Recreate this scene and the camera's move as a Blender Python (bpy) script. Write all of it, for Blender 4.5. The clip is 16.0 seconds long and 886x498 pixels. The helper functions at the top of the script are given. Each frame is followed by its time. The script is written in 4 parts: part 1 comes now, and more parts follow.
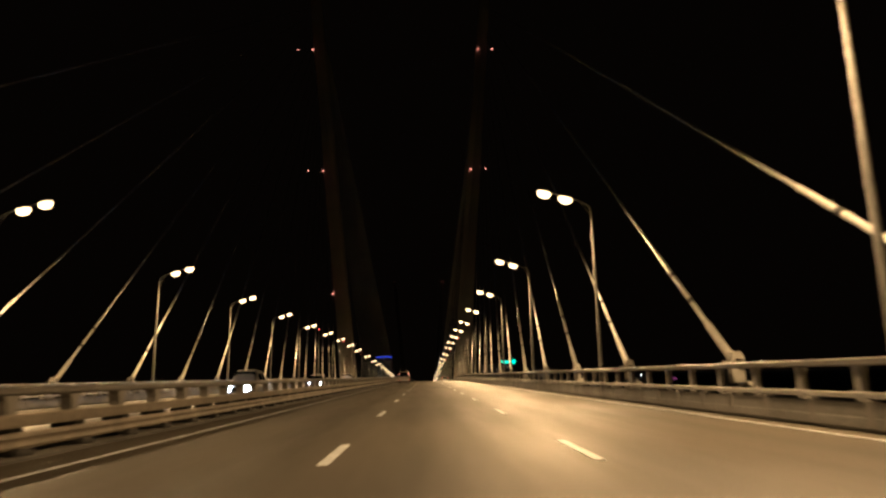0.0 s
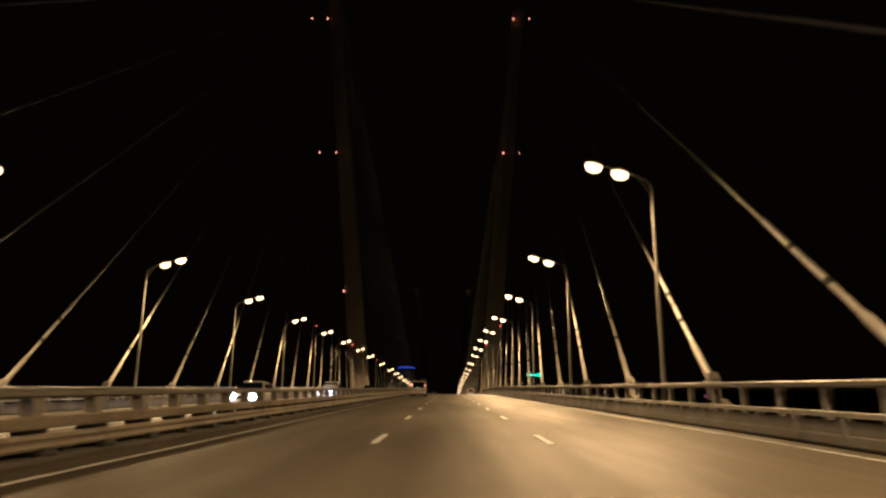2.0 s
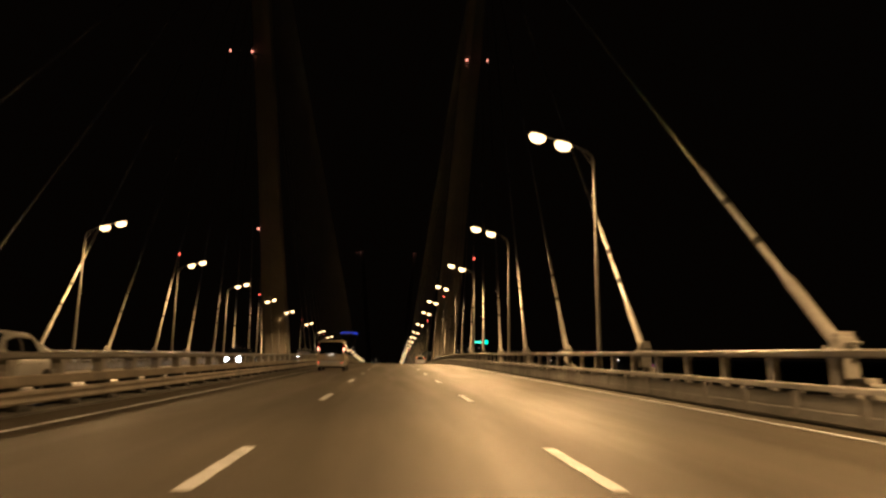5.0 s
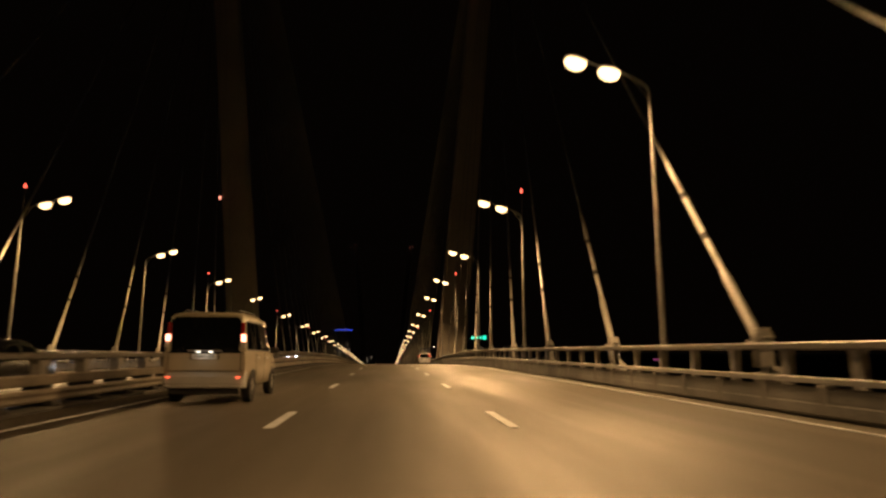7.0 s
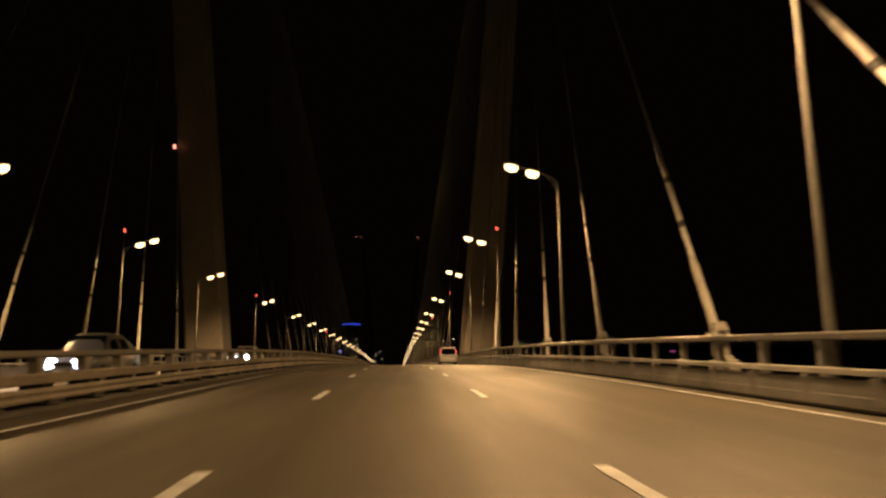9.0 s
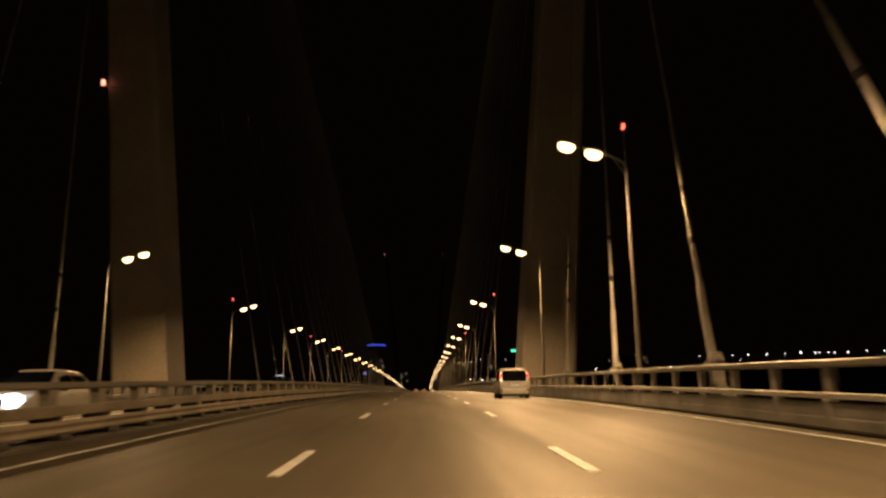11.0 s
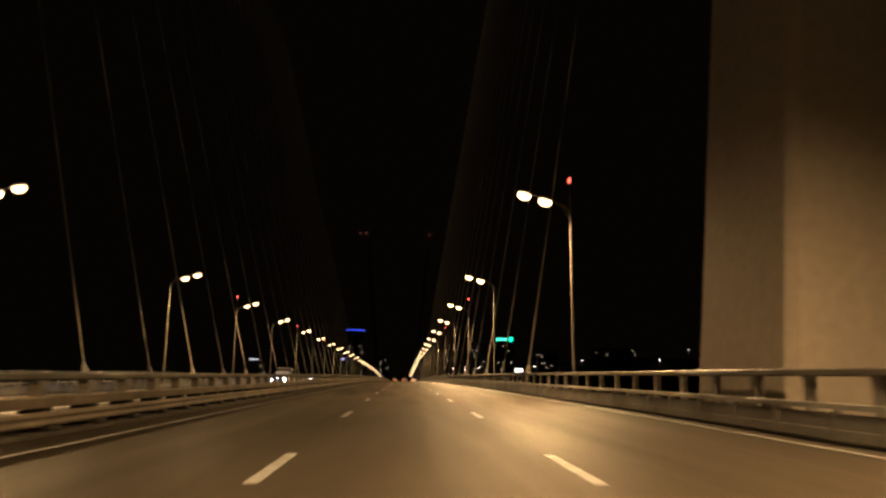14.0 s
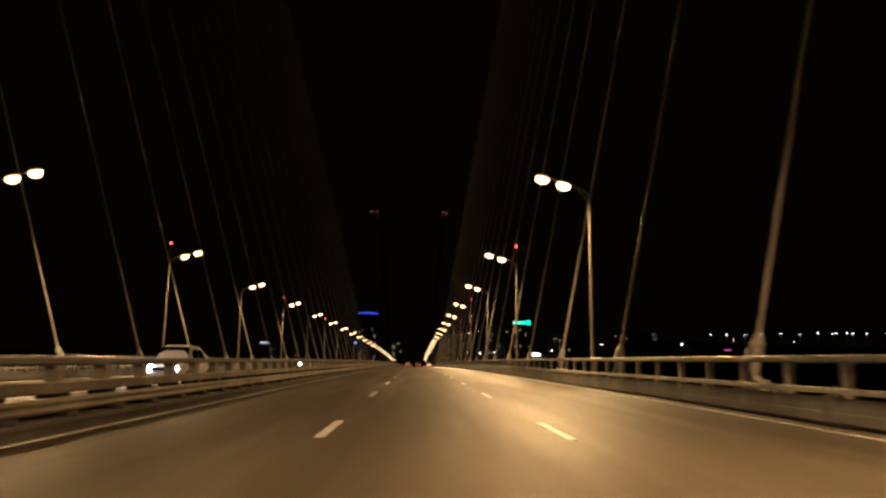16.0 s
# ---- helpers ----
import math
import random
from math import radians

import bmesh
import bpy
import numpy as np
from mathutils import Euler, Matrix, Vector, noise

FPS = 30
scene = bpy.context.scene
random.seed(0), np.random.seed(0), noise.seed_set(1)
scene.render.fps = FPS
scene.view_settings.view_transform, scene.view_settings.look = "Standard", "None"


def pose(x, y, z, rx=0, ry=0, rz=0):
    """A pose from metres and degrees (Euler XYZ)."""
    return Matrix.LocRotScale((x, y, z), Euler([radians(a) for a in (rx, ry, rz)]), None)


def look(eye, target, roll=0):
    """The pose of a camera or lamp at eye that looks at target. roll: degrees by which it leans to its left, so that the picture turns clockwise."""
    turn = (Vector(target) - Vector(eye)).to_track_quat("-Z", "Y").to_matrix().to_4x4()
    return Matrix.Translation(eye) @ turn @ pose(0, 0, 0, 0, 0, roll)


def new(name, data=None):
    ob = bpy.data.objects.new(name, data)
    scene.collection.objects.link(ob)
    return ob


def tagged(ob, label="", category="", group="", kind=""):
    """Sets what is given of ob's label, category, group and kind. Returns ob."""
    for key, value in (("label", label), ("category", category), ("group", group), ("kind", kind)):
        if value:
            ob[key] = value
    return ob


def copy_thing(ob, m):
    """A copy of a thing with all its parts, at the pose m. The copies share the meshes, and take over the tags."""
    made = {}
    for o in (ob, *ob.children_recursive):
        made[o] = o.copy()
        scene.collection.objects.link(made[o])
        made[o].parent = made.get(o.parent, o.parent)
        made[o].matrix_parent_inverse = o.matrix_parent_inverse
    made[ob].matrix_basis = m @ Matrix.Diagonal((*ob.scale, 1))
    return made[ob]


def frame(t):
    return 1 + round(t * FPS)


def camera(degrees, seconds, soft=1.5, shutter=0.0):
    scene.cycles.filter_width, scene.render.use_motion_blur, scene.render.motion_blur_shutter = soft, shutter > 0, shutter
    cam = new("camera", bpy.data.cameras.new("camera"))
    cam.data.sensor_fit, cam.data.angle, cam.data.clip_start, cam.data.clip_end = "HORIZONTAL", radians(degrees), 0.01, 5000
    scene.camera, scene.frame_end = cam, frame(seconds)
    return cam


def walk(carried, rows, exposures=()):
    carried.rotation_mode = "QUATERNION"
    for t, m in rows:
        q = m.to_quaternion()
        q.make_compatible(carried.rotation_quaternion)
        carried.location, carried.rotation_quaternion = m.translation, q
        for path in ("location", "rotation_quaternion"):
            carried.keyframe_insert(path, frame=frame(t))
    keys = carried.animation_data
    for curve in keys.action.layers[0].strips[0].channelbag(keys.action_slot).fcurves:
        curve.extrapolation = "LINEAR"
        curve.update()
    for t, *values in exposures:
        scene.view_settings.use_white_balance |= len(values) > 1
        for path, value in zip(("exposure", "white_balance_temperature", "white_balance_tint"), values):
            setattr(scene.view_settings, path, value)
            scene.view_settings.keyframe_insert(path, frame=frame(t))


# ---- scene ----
cam = camera(61.1, 16.0, soft=2.5, shutter=0.45)

# seconds, place in metres, turn in degrees
PATH = [
    (0.0, -0.454, 6.88, -4.172712107520001, 103.23872192356106, 1.08, -1.24),
    (0.5, -0.409, 14.45, -3.6881909795000016, 104.50971440962529, -1.61, -1.08),
    (1.0, -0.366, 22.08, -3.1989634611200017, 104.50087328263324, -1.95, -1.3),
    (1.5, -0.326, 29.68, -2.7133957619200006, 103.61194896216934, -1.62, -1.01),
    (2.0, -0.289, 37.24, -2.2296838140800004, 104.13291371707629, -0.32, 0.4),
    (2.5, -0.255, 44.78, -1.746538588720001, 103.54382300966867, 0.02, 1.37),
    (3.0, -0.224, 52.19, -1.272852934380001, 104.57437179721636, 0.68, -1.04),
    (3.5, -0.195, 59.56, -0.8002042748800018, 101.43480966013492, -1.54, -2.48),
    (6.0, -0.098, 98.06, 1.6631302791199984, 101.8015746156796, 0.33, -4.65),
    (6.5, -0.087, 105.82, 2.1597821120799985, 101.75309399373222, 0.51, -4.63),
    (7.0, -0.08, 113.61, 2.657947816819999, 101.41469656525672, 0.05, -4.14),
    (7.5, -0.075, 121.43, 3.158661326579999, 101.24638233025307, 0.9, -5.2),
    (8.0, -0.073, 129.28, 3.660956705279999, 101.92815128872127, 0.99, -5.1),
    (8.5, -0.074, 137.02, 4.156912025679999, 101.36961520445935, 1.48, -5.0),
    (9.0, -0.078, 144.75, 4.651552012499999, 100.95105138904013, 0.57, -3.44),
    (11.5, -0.141, 184.11, 7.039218497905454, 102.8451548357533, 0.81, -1.36),
    (12.0, -0.163, 192.08, 7.447864964421818, 102.92063609049744, -0.16, -2.52),
    (12.5, -0.187, 200.26, 7.83710404416, 102.72125549624486, -0.62, -2.96),
    (13.0, -0.214, 208.62, 8.204776231039999, 102.03770760285225, -0.91, -3.02),
    (13.5, -0.244, 216.81, 8.534, 102.61, -0.48, -2.54),
    (14.0, -0.277, 224.9, 8.848, 101.67, -0.55, -3.02),
    (14.5, -0.313, 233.11, 9.164, 100.56, -0.04, -3.07),
    (15.0, -0.352, 241.34, 9.477, 100.37, -1.37, -2.91),
    (15.5, -0.394, 249.66, 9.79, 101.15, -0.66, -3.75),
    (16.0, -0.439, 257.96, 10.099, 100.48, -0.73, -2.01),
]
walk(cam, [(t, pose(*p)) for t, *p in PATH], [(0, 0.05, 5600, 6), (3.5, -0.08, 5600, 6), (6, -0.2, 6400, 10), (7.5, -0.38, 6400, 10), (9.5, -0.25, 6400, 10), (11.5, 0.0, 6400, 10), (16, 0.25, 6100, 9)])

# ---- night sky, exposure ----
world = bpy.data.worlds.new("night_sky")
scene.world = world
world.use_nodes = True
world.node_tree.nodes["Background"].inputs["Color"].default_value = (0.0042, 0.0026, 0.0016, 1)
world.node_tree.nodes["Background"].inputs["Strength"].default_value = 0.33

SODIUM = (1.0, 0.565, 0.22)
LAMP_WATTS = 8500.0

# ---- plan of the bridge ----
TILT, BOW = 0.035, 4.84e-5          # rise towards midspan, vertical curve
Y_START, Y_END = -70.0, 1250.0
MID_X = -6.68                       # middle of the deck
FALL = 0.017                        # crossfall of the opposite carriageway
LAMP_X = {1: 14.78, -1: 15.15}      # lamp posts on either side, from the middle
PARAPET = 14.68
GUARD = 14.0
PYLON_Y = 244.0
LAMP_YS = [-26.5, -3.4, 20.4, 43.6, 66.9, 89.4, 112.1, 135.5, 158.5, 181.4, 204.8, 227.7, 261.8, 294.5, 322.4, 349.3, 378.1]
while LAMP_YS[-1] < 900:
    LAMP_YS.append(LAMP_YS[-1] + 27.5)


RAMP_GRADE, CREST_A, CREST_B = 0.064, 160.0, 215.0      # steady climb to the pylon, then a crest


def grade(y):
    """Slope of the deck along the bridge."""
    flat = TILT - BOW * (max(y, CREST_B) - 300)
    return flat if y >= CREST_B else RAMP_GRADE + (flat - RAMP_GRADE) * max(0.0, (y - CREST_A) / (CREST_B - CREST_A))


def deck(y):
    """Height of the roadway."""
    if y >= CREST_B:
        return TILT * y - BOW / 2 * (y - 300) ** 2
    z = TILT * CREST_B - BOW / 2 * (CREST_B - 300) ** 2
    a = max(y, CREST_A)
    z -= (CREST_B - a) * (grade(a) + grade(CREST_B)) / 2
    return z - max(0.0, CREST_A - y) * RAMP_GRADE


# ---- materials ----
def material(name, colour, rough=0.6, metal=0.0, grain=0.0, scale=8.0, stain=0.0, stain_scale=0.6, bump=0.0, bump_scale=60.0,
             emit=None, strength=0.0, vary=0.0):
    m = bpy.data.materials.new(name)
    m.use_nodes = True
    nt = m.node_tree
    b = nt.nodes["Principled BSDF"]
    b.inputs["Base Color"].default_value = (*colour, 1)
    b.inputs["Roughness"].default_value = rough
    b.inputs["Metallic"].default_value = metal
    last = None
    if grain or stain or bump or vary:
        co = nt.nodes.new("ShaderNodeTexCoord").outputs["Object"]
        rgb = nt.nodes.new("ShaderNodeRGB")
        rgb.outputs[0].default_value = (*colour, 1)
        last = rgb.outputs[0]
        for amount, sc, det in ((grain, scale, 6.0), (stain, stain_scale, 3.0)):
            if not amount:
                continue
            n = nt.nodes.new("ShaderNodeTexNoise")
            n.inputs["Scale"].default_value, n.inputs["Detail"].default_value = sc, det
            nt.links.new(co, n.inputs["Vector"])
            r = nt.nodes.new("ShaderNodeMapRange")
            r.inputs["From Min"].default_value, r.inputs["From Max"].default_value = 0.3, 0.7
            r.inputs["To Min"].default_value, r.inputs["To Max"].default_value = 1 - amount, 1 + amount
            nt.links.new(n.outputs["Fac"], r.inputs["Value"])
            x = nt.nodes.new("ShaderNodeMix")
            x.data_type, x.blend_type = "RGBA", "MULTIPLY"
            x.inputs[0].default_value = 1
            nt.links.new(last, x.inputs[6])
            nt.links.new(r.outputs[0], x.inputs[7])
            last = x.outputs[2]
        if vary:
            info = nt.nodes.new("ShaderNodeObjectInfo")
            r = nt.nodes.new("ShaderNodeMapRange")
            r.inputs["To Min"].default_value, r.inputs["To Max"].default_value = 1 - vary, 1 + vary
            nt.links.new(info.outputs["Random"], r.inputs["Value"])
            x = nt.nodes.new("ShaderNodeMix")
            x.data_type, x.blend_type = "RGBA", "MULTIPLY"
            x.inputs[0].default_value = 1
            nt.links.new(last, x.inputs[6])
            nt.links.new(r.outputs[0], x.inputs[7])
            last = x.outputs[2]
        nt.links.new(last, b.inputs["Base Color"])
        if bump:
            n = nt.nodes.new("ShaderNodeTexNoise")
            n.inputs["Scale"].default_value, n.inputs["Detail"].default_value = bump_scale, 4.0
            nt.links.new(co, n.inputs["Vector"])
            k = nt.nodes.new("ShaderNodeBump")
            k.inputs["Strength"].default_value, k.inputs["Distance"].default_value = bump, 0.01
            nt.links.new(n.outputs["Fac"], k.inputs["Height"])
            nt.links.new(k.outputs[0], b.inputs["Normal"])
    if emit:
        b.inputs["Emission Color"].default_value = (*emit, 1)
        b.inputs["Emission Strength"].default_value = strength
    return m


def asphalt_material():
    """Worn asphalt: aggregate grain, long wheel tracks along the lanes, patches and oil stains."""
    m = bpy.data.materials.new("asphalt")
    m.use_nodes = True
    nt = m.node_tree
    b = nt.nodes["Principled BSDF"]
    co = nt.nodes.new("ShaderNodeTexCoord").outputs["Object"]

    def noise_of(scale, stretch, detail, lo, hi):
        mp = nt.nodes.new("ShaderNodeMapping")
        mp.inputs["Scale"].default_value = stretch
        nt.links.new(co, mp.inputs["Vector"])
        n = nt.nodes.new("ShaderNodeTexNoise")
        n.inputs["Scale"].default_value, n.inputs["Detail"].default_value = scale, detail
        nt.links.new(mp.outputs[0], n.inputs["Vector"])
        r = nt.nodes.new("ShaderNodeMapRange")
        r.inputs["From Min"].default_value, r.inputs["From Max"].default_value = 0.3, 0.7
        r.inputs["To Min"].default_value, r.inputs["To Max"].default_value = lo, hi
        nt.links.new(n.outputs["Fac"], r.inputs["Value"])
        return r.outputs[0]

    rgb = nt.nodes.new("ShaderNodeRGB")
    rgb.outputs[0].default_value = (0.086, 0.074, 0.056, 1)
    last = rgb.outputs[0]
    for f in (noise_of(1.0, (0.9, 0.012, 1), 3, 0.78, 1.18), noise_of(0.25, (1, 0.4, 1), 4, 0.85, 1.15), noise_of(35, (1, 1, 1), 3, 0.8, 1.2)):
        x = nt.nodes.new("ShaderNodeMix")
        x.data_type, x.blend_type = "RGBA", "MULTIPLY"
        x.inputs[0].default_value = 1
        nt.links.new(last, x.inputs[6])
        nt.links.new(f, x.inputs[7])
        last = x.outputs[2]
    nt.links.new(last, b.inputs["Base Color"])
    nt.links.new(noise_of(0.8, (1, 0.05, 1), 3, 0.44, 0.66), b.inputs["Roughness"])
    n = nt.nodes.new("ShaderNodeTexNoise")
    n.inputs["Scale"].default_value = 90
    nt.links.new(co, n.inputs["Vector"])
    k = nt.nodes.new("ShaderNodeBump")
    k.inputs["Strength"].default_value, k.inputs["Distance"].default_value = 0.5, 0.008
    nt.links.new(n.outputs["Fac"], k.inputs["Height"])
    nt.links.new(k.outputs[0], b.inputs["Normal"])
    return m


def glow(name, colour, strength):
    return material(name, (0.02, 0.02, 0.02), 0.4, emit=colour, strength=strength)


M_ASPHALT = asphalt_material()
M_PAINT_LINE = material("road_paint", (0.66, 0.70, 0.74), 0.6, grain=0.25, scale=25, stain=0.25, stain_scale=2.0)
M_RAIL = material("grey_painted_steel", (0.152, 0.144, 0.13), 0.45, 0.1, grain=0.1, scale=12, stain=0.2, stain_scale=0.5, bump=0.1)
M_GALV = material("galvanised_steel", (0.24, 0.236, 0.23), 0.55, 0.1, grain=0.22, scale=18, stain=0.35, vary=0.08)
M_POST = material("barrier_post_steel", (0.26, 0.25, 0.24), 0.5, 0.15, grain=0.15, scale=10, stain=0.25, vary=0.12)
M_REFLECTOR = material("white_reflector", (0.85, 0.83, 0.78), 0.25)
M_KERB = material("kerb_concrete", (0.10, 0.095, 0.088), 0.85, grain=0.2, scale=9, stain=0.35, stain_scale=0.4, bump=0.3)
M_CONCRETE = material("pylon_concrete", (0.39, 0.355, 0.305), 0.85, grain=0.08, scale=3, stain=0.14, stain_scale=0.12, bump=0.2, bump_scale=8)
M_MEDIAN_POST = material("median_post_paint", (0.24, 0.225, 0.20), 0.55, 0.0, grain=0.15, scale=10, stain=0.2, vary=0.1)
M_MEDIAN_BEAM = material("grimy_galvanised_beam", (0.20, 0.17, 0.13), 0.6, 0.05, grain=0.22, scale=14, stain=0.35, stain_scale=0.7)
M_POST_DARK = material("dark_post_colour", (0.035, 0.033, 0.03), 0.8, grain=0.2, scale=8)
M_CABLE = material("white_cable_sheath", (0.28, 0.275, 0.265), 0.4, grain=0.08, scale=4, stain=0.12, stain_scale=0.5)
M_SHEATH = material("bright_cable_sheath", (0.42, 0.41, 0.39), 0.35, grain=0.08, scale=4, stain=0.12, stain_scale=0.5)
M_BAND = material("black_rubber_band", (0.02, 0.02, 0.02), 0.7)
M_SLEEVE = material("cable_sleeve_steel", (0.33, 0.32, 0.295), 0.5, 0.1, grain=0.12, scale=8, stain=0.2)
M_POLE = material("lamp_pole_zinc", (0.23, 0.23, 0.22), 0.5, 0.3, grain=0.12, scale=10, stain=0.15)
M_HEAD = material("lamp_housing_grey", (0.22, 0.22, 0.22), 0.5, 0.3)
M_LAMP = glow("sodium_lamp_glow", (1.0, 0.64, 0.29), 5.5)
M_RED = glow("red_beacon_glow", (1.0, 0.1, 0.06), 5.0)
M_PYLON_RED = glow("pale_red_beacon_glow", (1.0, 0.3, 0.2), 2.6)
M_WATER = material("dark_water", (0.006, 0.008, 0.01), 0.15, bump=0.6, bump_scale=0.25)
M_HILL = material("dark_hillside", (0.03, 0.035, 0.025), 0.95, grain=0.3, scale=0.02, stain=0.4, stain_scale=0.004)
M_FAR_LAMP = glow("far_street_lamp_glow", (1.0, 0.86, 0.66), 8.0)
M_FAR_WALL = material("far_facade", (0.10, 0.10, 0.11), 0.8, grain=0.2, scale=0.08)
M_FAR_WINDOW = glow("far_window_glow", (1.0, 0.78, 0.5), 0.6)
M_BLUE = glow("blue_roof_light", (0.06, 0.10, 0.9), 0.9)
M_GREEN = glow("green_sign_light", (0.02, 0.75, 0.42), 2.2)
M_GREEN_PALE = glow("pale_green_sign_light", (0.08, 0.9, 0.55), 2.4)
M_MAGENTA = glow("magenta_sign_light", (0.8, 0.14, 0.45), 0.4)
M_VIOLET = glow("violet_sign_light", (0.35, 0.32, 1.0), 0.8)
M_TYRE = material("tyre_rubber", (0.018, 0.018, 0.018), 0.85, bump=0.3)
M_RIM = material("alloy_rim", (0.5, 0.5, 0.5), 0.35, 0.8)
M_GLASS = material("dark_car_glass", (0.006, 0.007, 0.008), 0.03)
M_TRIM = material("black_plastic_trim", (0.02, 0.02, 0.02), 0.5)
M_PLATE = material("number_plate_white", (0.82, 0.82, 0.80), 0.4)
M_BAR = material("plate_dark_bars", (0.03, 0.03, 0.03), 0.6)
M_TAIL = glow("tail_lamp_lit", (1.0, 0.10, 0.04), 4.0)
M_TAIL_CORE = glow("tail_lamp_bulb_glow", (1.0, 0.32, 0.2), 9.0)
M_TAIL_SOFT = glow("tail_lamp_red_glow", (1.0, 0.03, 0.015), 1.1)
M_PLATE_LIGHT = glow("plate_light_glow", (1.0, 0.88, 0.7), 5.0)
M_TAIL_DARK = material("tail_lamp_red_plastic", (0.35, 0.01, 0.01), 0.2)
M_CLEAR = material("clear_lamp_plastic", (0.65, 0.62, 0.6), 0.15)
M_HEADLIGHT = glow("headlamp_cool_white", (0.66, 0.82, 1.0), 90.0)


# ---- mesh helpers ----
def finish(name, bm, mat, parent=None, label="", smooth=False):
    me = bpy.data.meshes.new(name)
    bmesh.ops.recalc_face_normals(bm, faces=bm.faces)
    bm.to_mesh(me)
    bm.free()
    for m in (mat if isinstance(mat, (list, tuple)) else [mat]):
        me.materials.append(m)
    if smooth:
        for p in me.polygons:
            p.use_smooth = True
    ob = new(name, me)
    if parent:
        ob.parent = parent
    if label:
        tagged(ob, label)
    return ob


def part(name, bm, mat, parent, label="", smooth=False):
    return finish(name, bm, mat, parent, label, smooth)


def share(name, mesh, parent, m):
    ob = new(name, mesh)
    ob.parent = parent
    ob.matrix_basis = m
    return ob


def box(bm, c, s, bevel=0.0, turn=None):
    made = bmesh.ops.create_cube(bm, size=1.0)["verts"]
    m = Matrix.Translation(c) @ (turn or Matrix.Identity(4)) @ Matrix.Diagonal((*s, 1))
    bmesh.ops.transform(bm, matrix=m, verts=made)
    if bevel:
        edges = {e for v in made for e in v.link_edges}
        bmesh.ops.bevel(bm, geom=list(edges), offset=bevel, segments=2, affect="EDGES", profile=0.5)
    return bm


def tube(bm, path, radii, seg=10, caps=True):
    """A round bar along a path of points, with a radius for each point."""
    rings = []
    pts = [Vector(p) for p in path]
    for i, p in enumerate(pts):
        d = (pts[min(i + 1, len(pts) - 1)] - pts[max(i - 1, 0)]).normalized()
        side = d.cross(Vector((0, 1, 0)) if abs(d.y) < 0.9 else Vector((1, 0, 0))).normalized()
        up = side.cross(d)
        rings.append([bm.verts.new(p + radii[i] * (math.cos(a) * side + math.sin(a) * up)) for a in (2 * math.pi * k / seg for k in range(seg))])
    for a, b in zip(rings, rings[1:]):
        for k in range(seg):
            bm.faces.new((a[k], a[(k + 1) % seg], b[(k + 1) % seg], b[k]))
    if caps:
        bm.faces.new(rings[0][::-1])
        bm.faces.new(rings[-1])
    return bm


def along(bm, section, y0, y1, step=6.0):
    """A bar of constant section (x from the middle of the world, z above the deck) that follows the deck."""
    n = max(1, round((y1 - y0) / step))
    rings = []
    for i in range(n + 1):
        y = y0 + (y1 - y0) * i / n
        rings.append([bm.verts.new((x, y, deck(y) + z)) for x, z in section])
    k = len(section)
    for a, b in zip(rings, rings[1:]):
        for j in range(k):
            bm.faces.new((a[j], a[(j + 1) % k], b[(j + 1) % k], b[j]))
    bm.faces.new(rings[0])
    bm.faces.new(rings[-1][::-1])
    return bm


def rect(x0, x1, z0, z1, c=0.0):
    if not c:
        return [(x0, z0), (x1, z0), (x1, z1), (x0, z1)]
    return [(x0 + c, z0), (x1 - c, z0), (x1, z0 + c), (x1, z1 - c), (x1 - c, z1), (x0 + c, z1), (x0, z1 - c), (x0, z0 + c)]


def mirrored(section):
    return [(2 * MID_X - x, z - FALL * (x - MID_X)) for x, z in section][::-1]


def empty(name, m=None):
    ob = new(name)
    ob.empty_display_size = 0.3
    if m is not None:
        ob.matrix_basis = m
    return ob

# ---- water, hills, deck ----
bm = bmesh.new()
bmesh.ops.create_grid(bm, x_segments=40, y_segments=40, size=4500)
bmesh.ops.translate(bm, vec=(0, 300, -62), verts=bm.verts)
tagged(finish("water", bm, M_WATER), "black water of the bay far below the bridge", "water", kind="structure")


def smooth_step(a, b, v):
    f = min(1.0, max(0.0, (v - a) / (b - a)))
    return f * f * (3 - 2 * f)


def land(x, y):
    """Height of the far shore: flat by the bridge's end, a hillside to one side, low hills to the other."""
    d = y - 233
    q = x / max(d, 1.0)
    high = 12 + 54 * smooth_step(0.02, 0.06, q) + 22 * smooth_step(0.12, 0.3, q) + 30 * smooth_step(-0.08, -0.4, q) + 60 * smooth_step(1250, 2600, d)
    bumps = (noise.noise(Vector((x * 0.004, y * 0.004, 1.5))) * 16 + noise.noise(Vector((x * 0.013, y * 0.013, 7.0))) * 5) * smooth_step(1320, 1700, d)
    return -64 + (64 + high) * smooth_step(450, 1250, d) + bumps


bm = bmesh.new()
rows = []
for j in range(61):
    y = 640 + 2760 * (j / 60) ** 1.3
    rows.append([bm.verts.new((x, y, land(x, y))) for x in (-2400 + 5400 * i / 90 for i in range(91))])
for a, b in zip(rows, rows[1:]):
    for i in range(90):
        bm.faces.new((a[i], a[i + 1], b[i + 1], b[i]))
tagged(finish("ground", bm, M_HILL, smooth=True), "dark wooded shore and hillside across the bay at night", "ground", kind="structure")

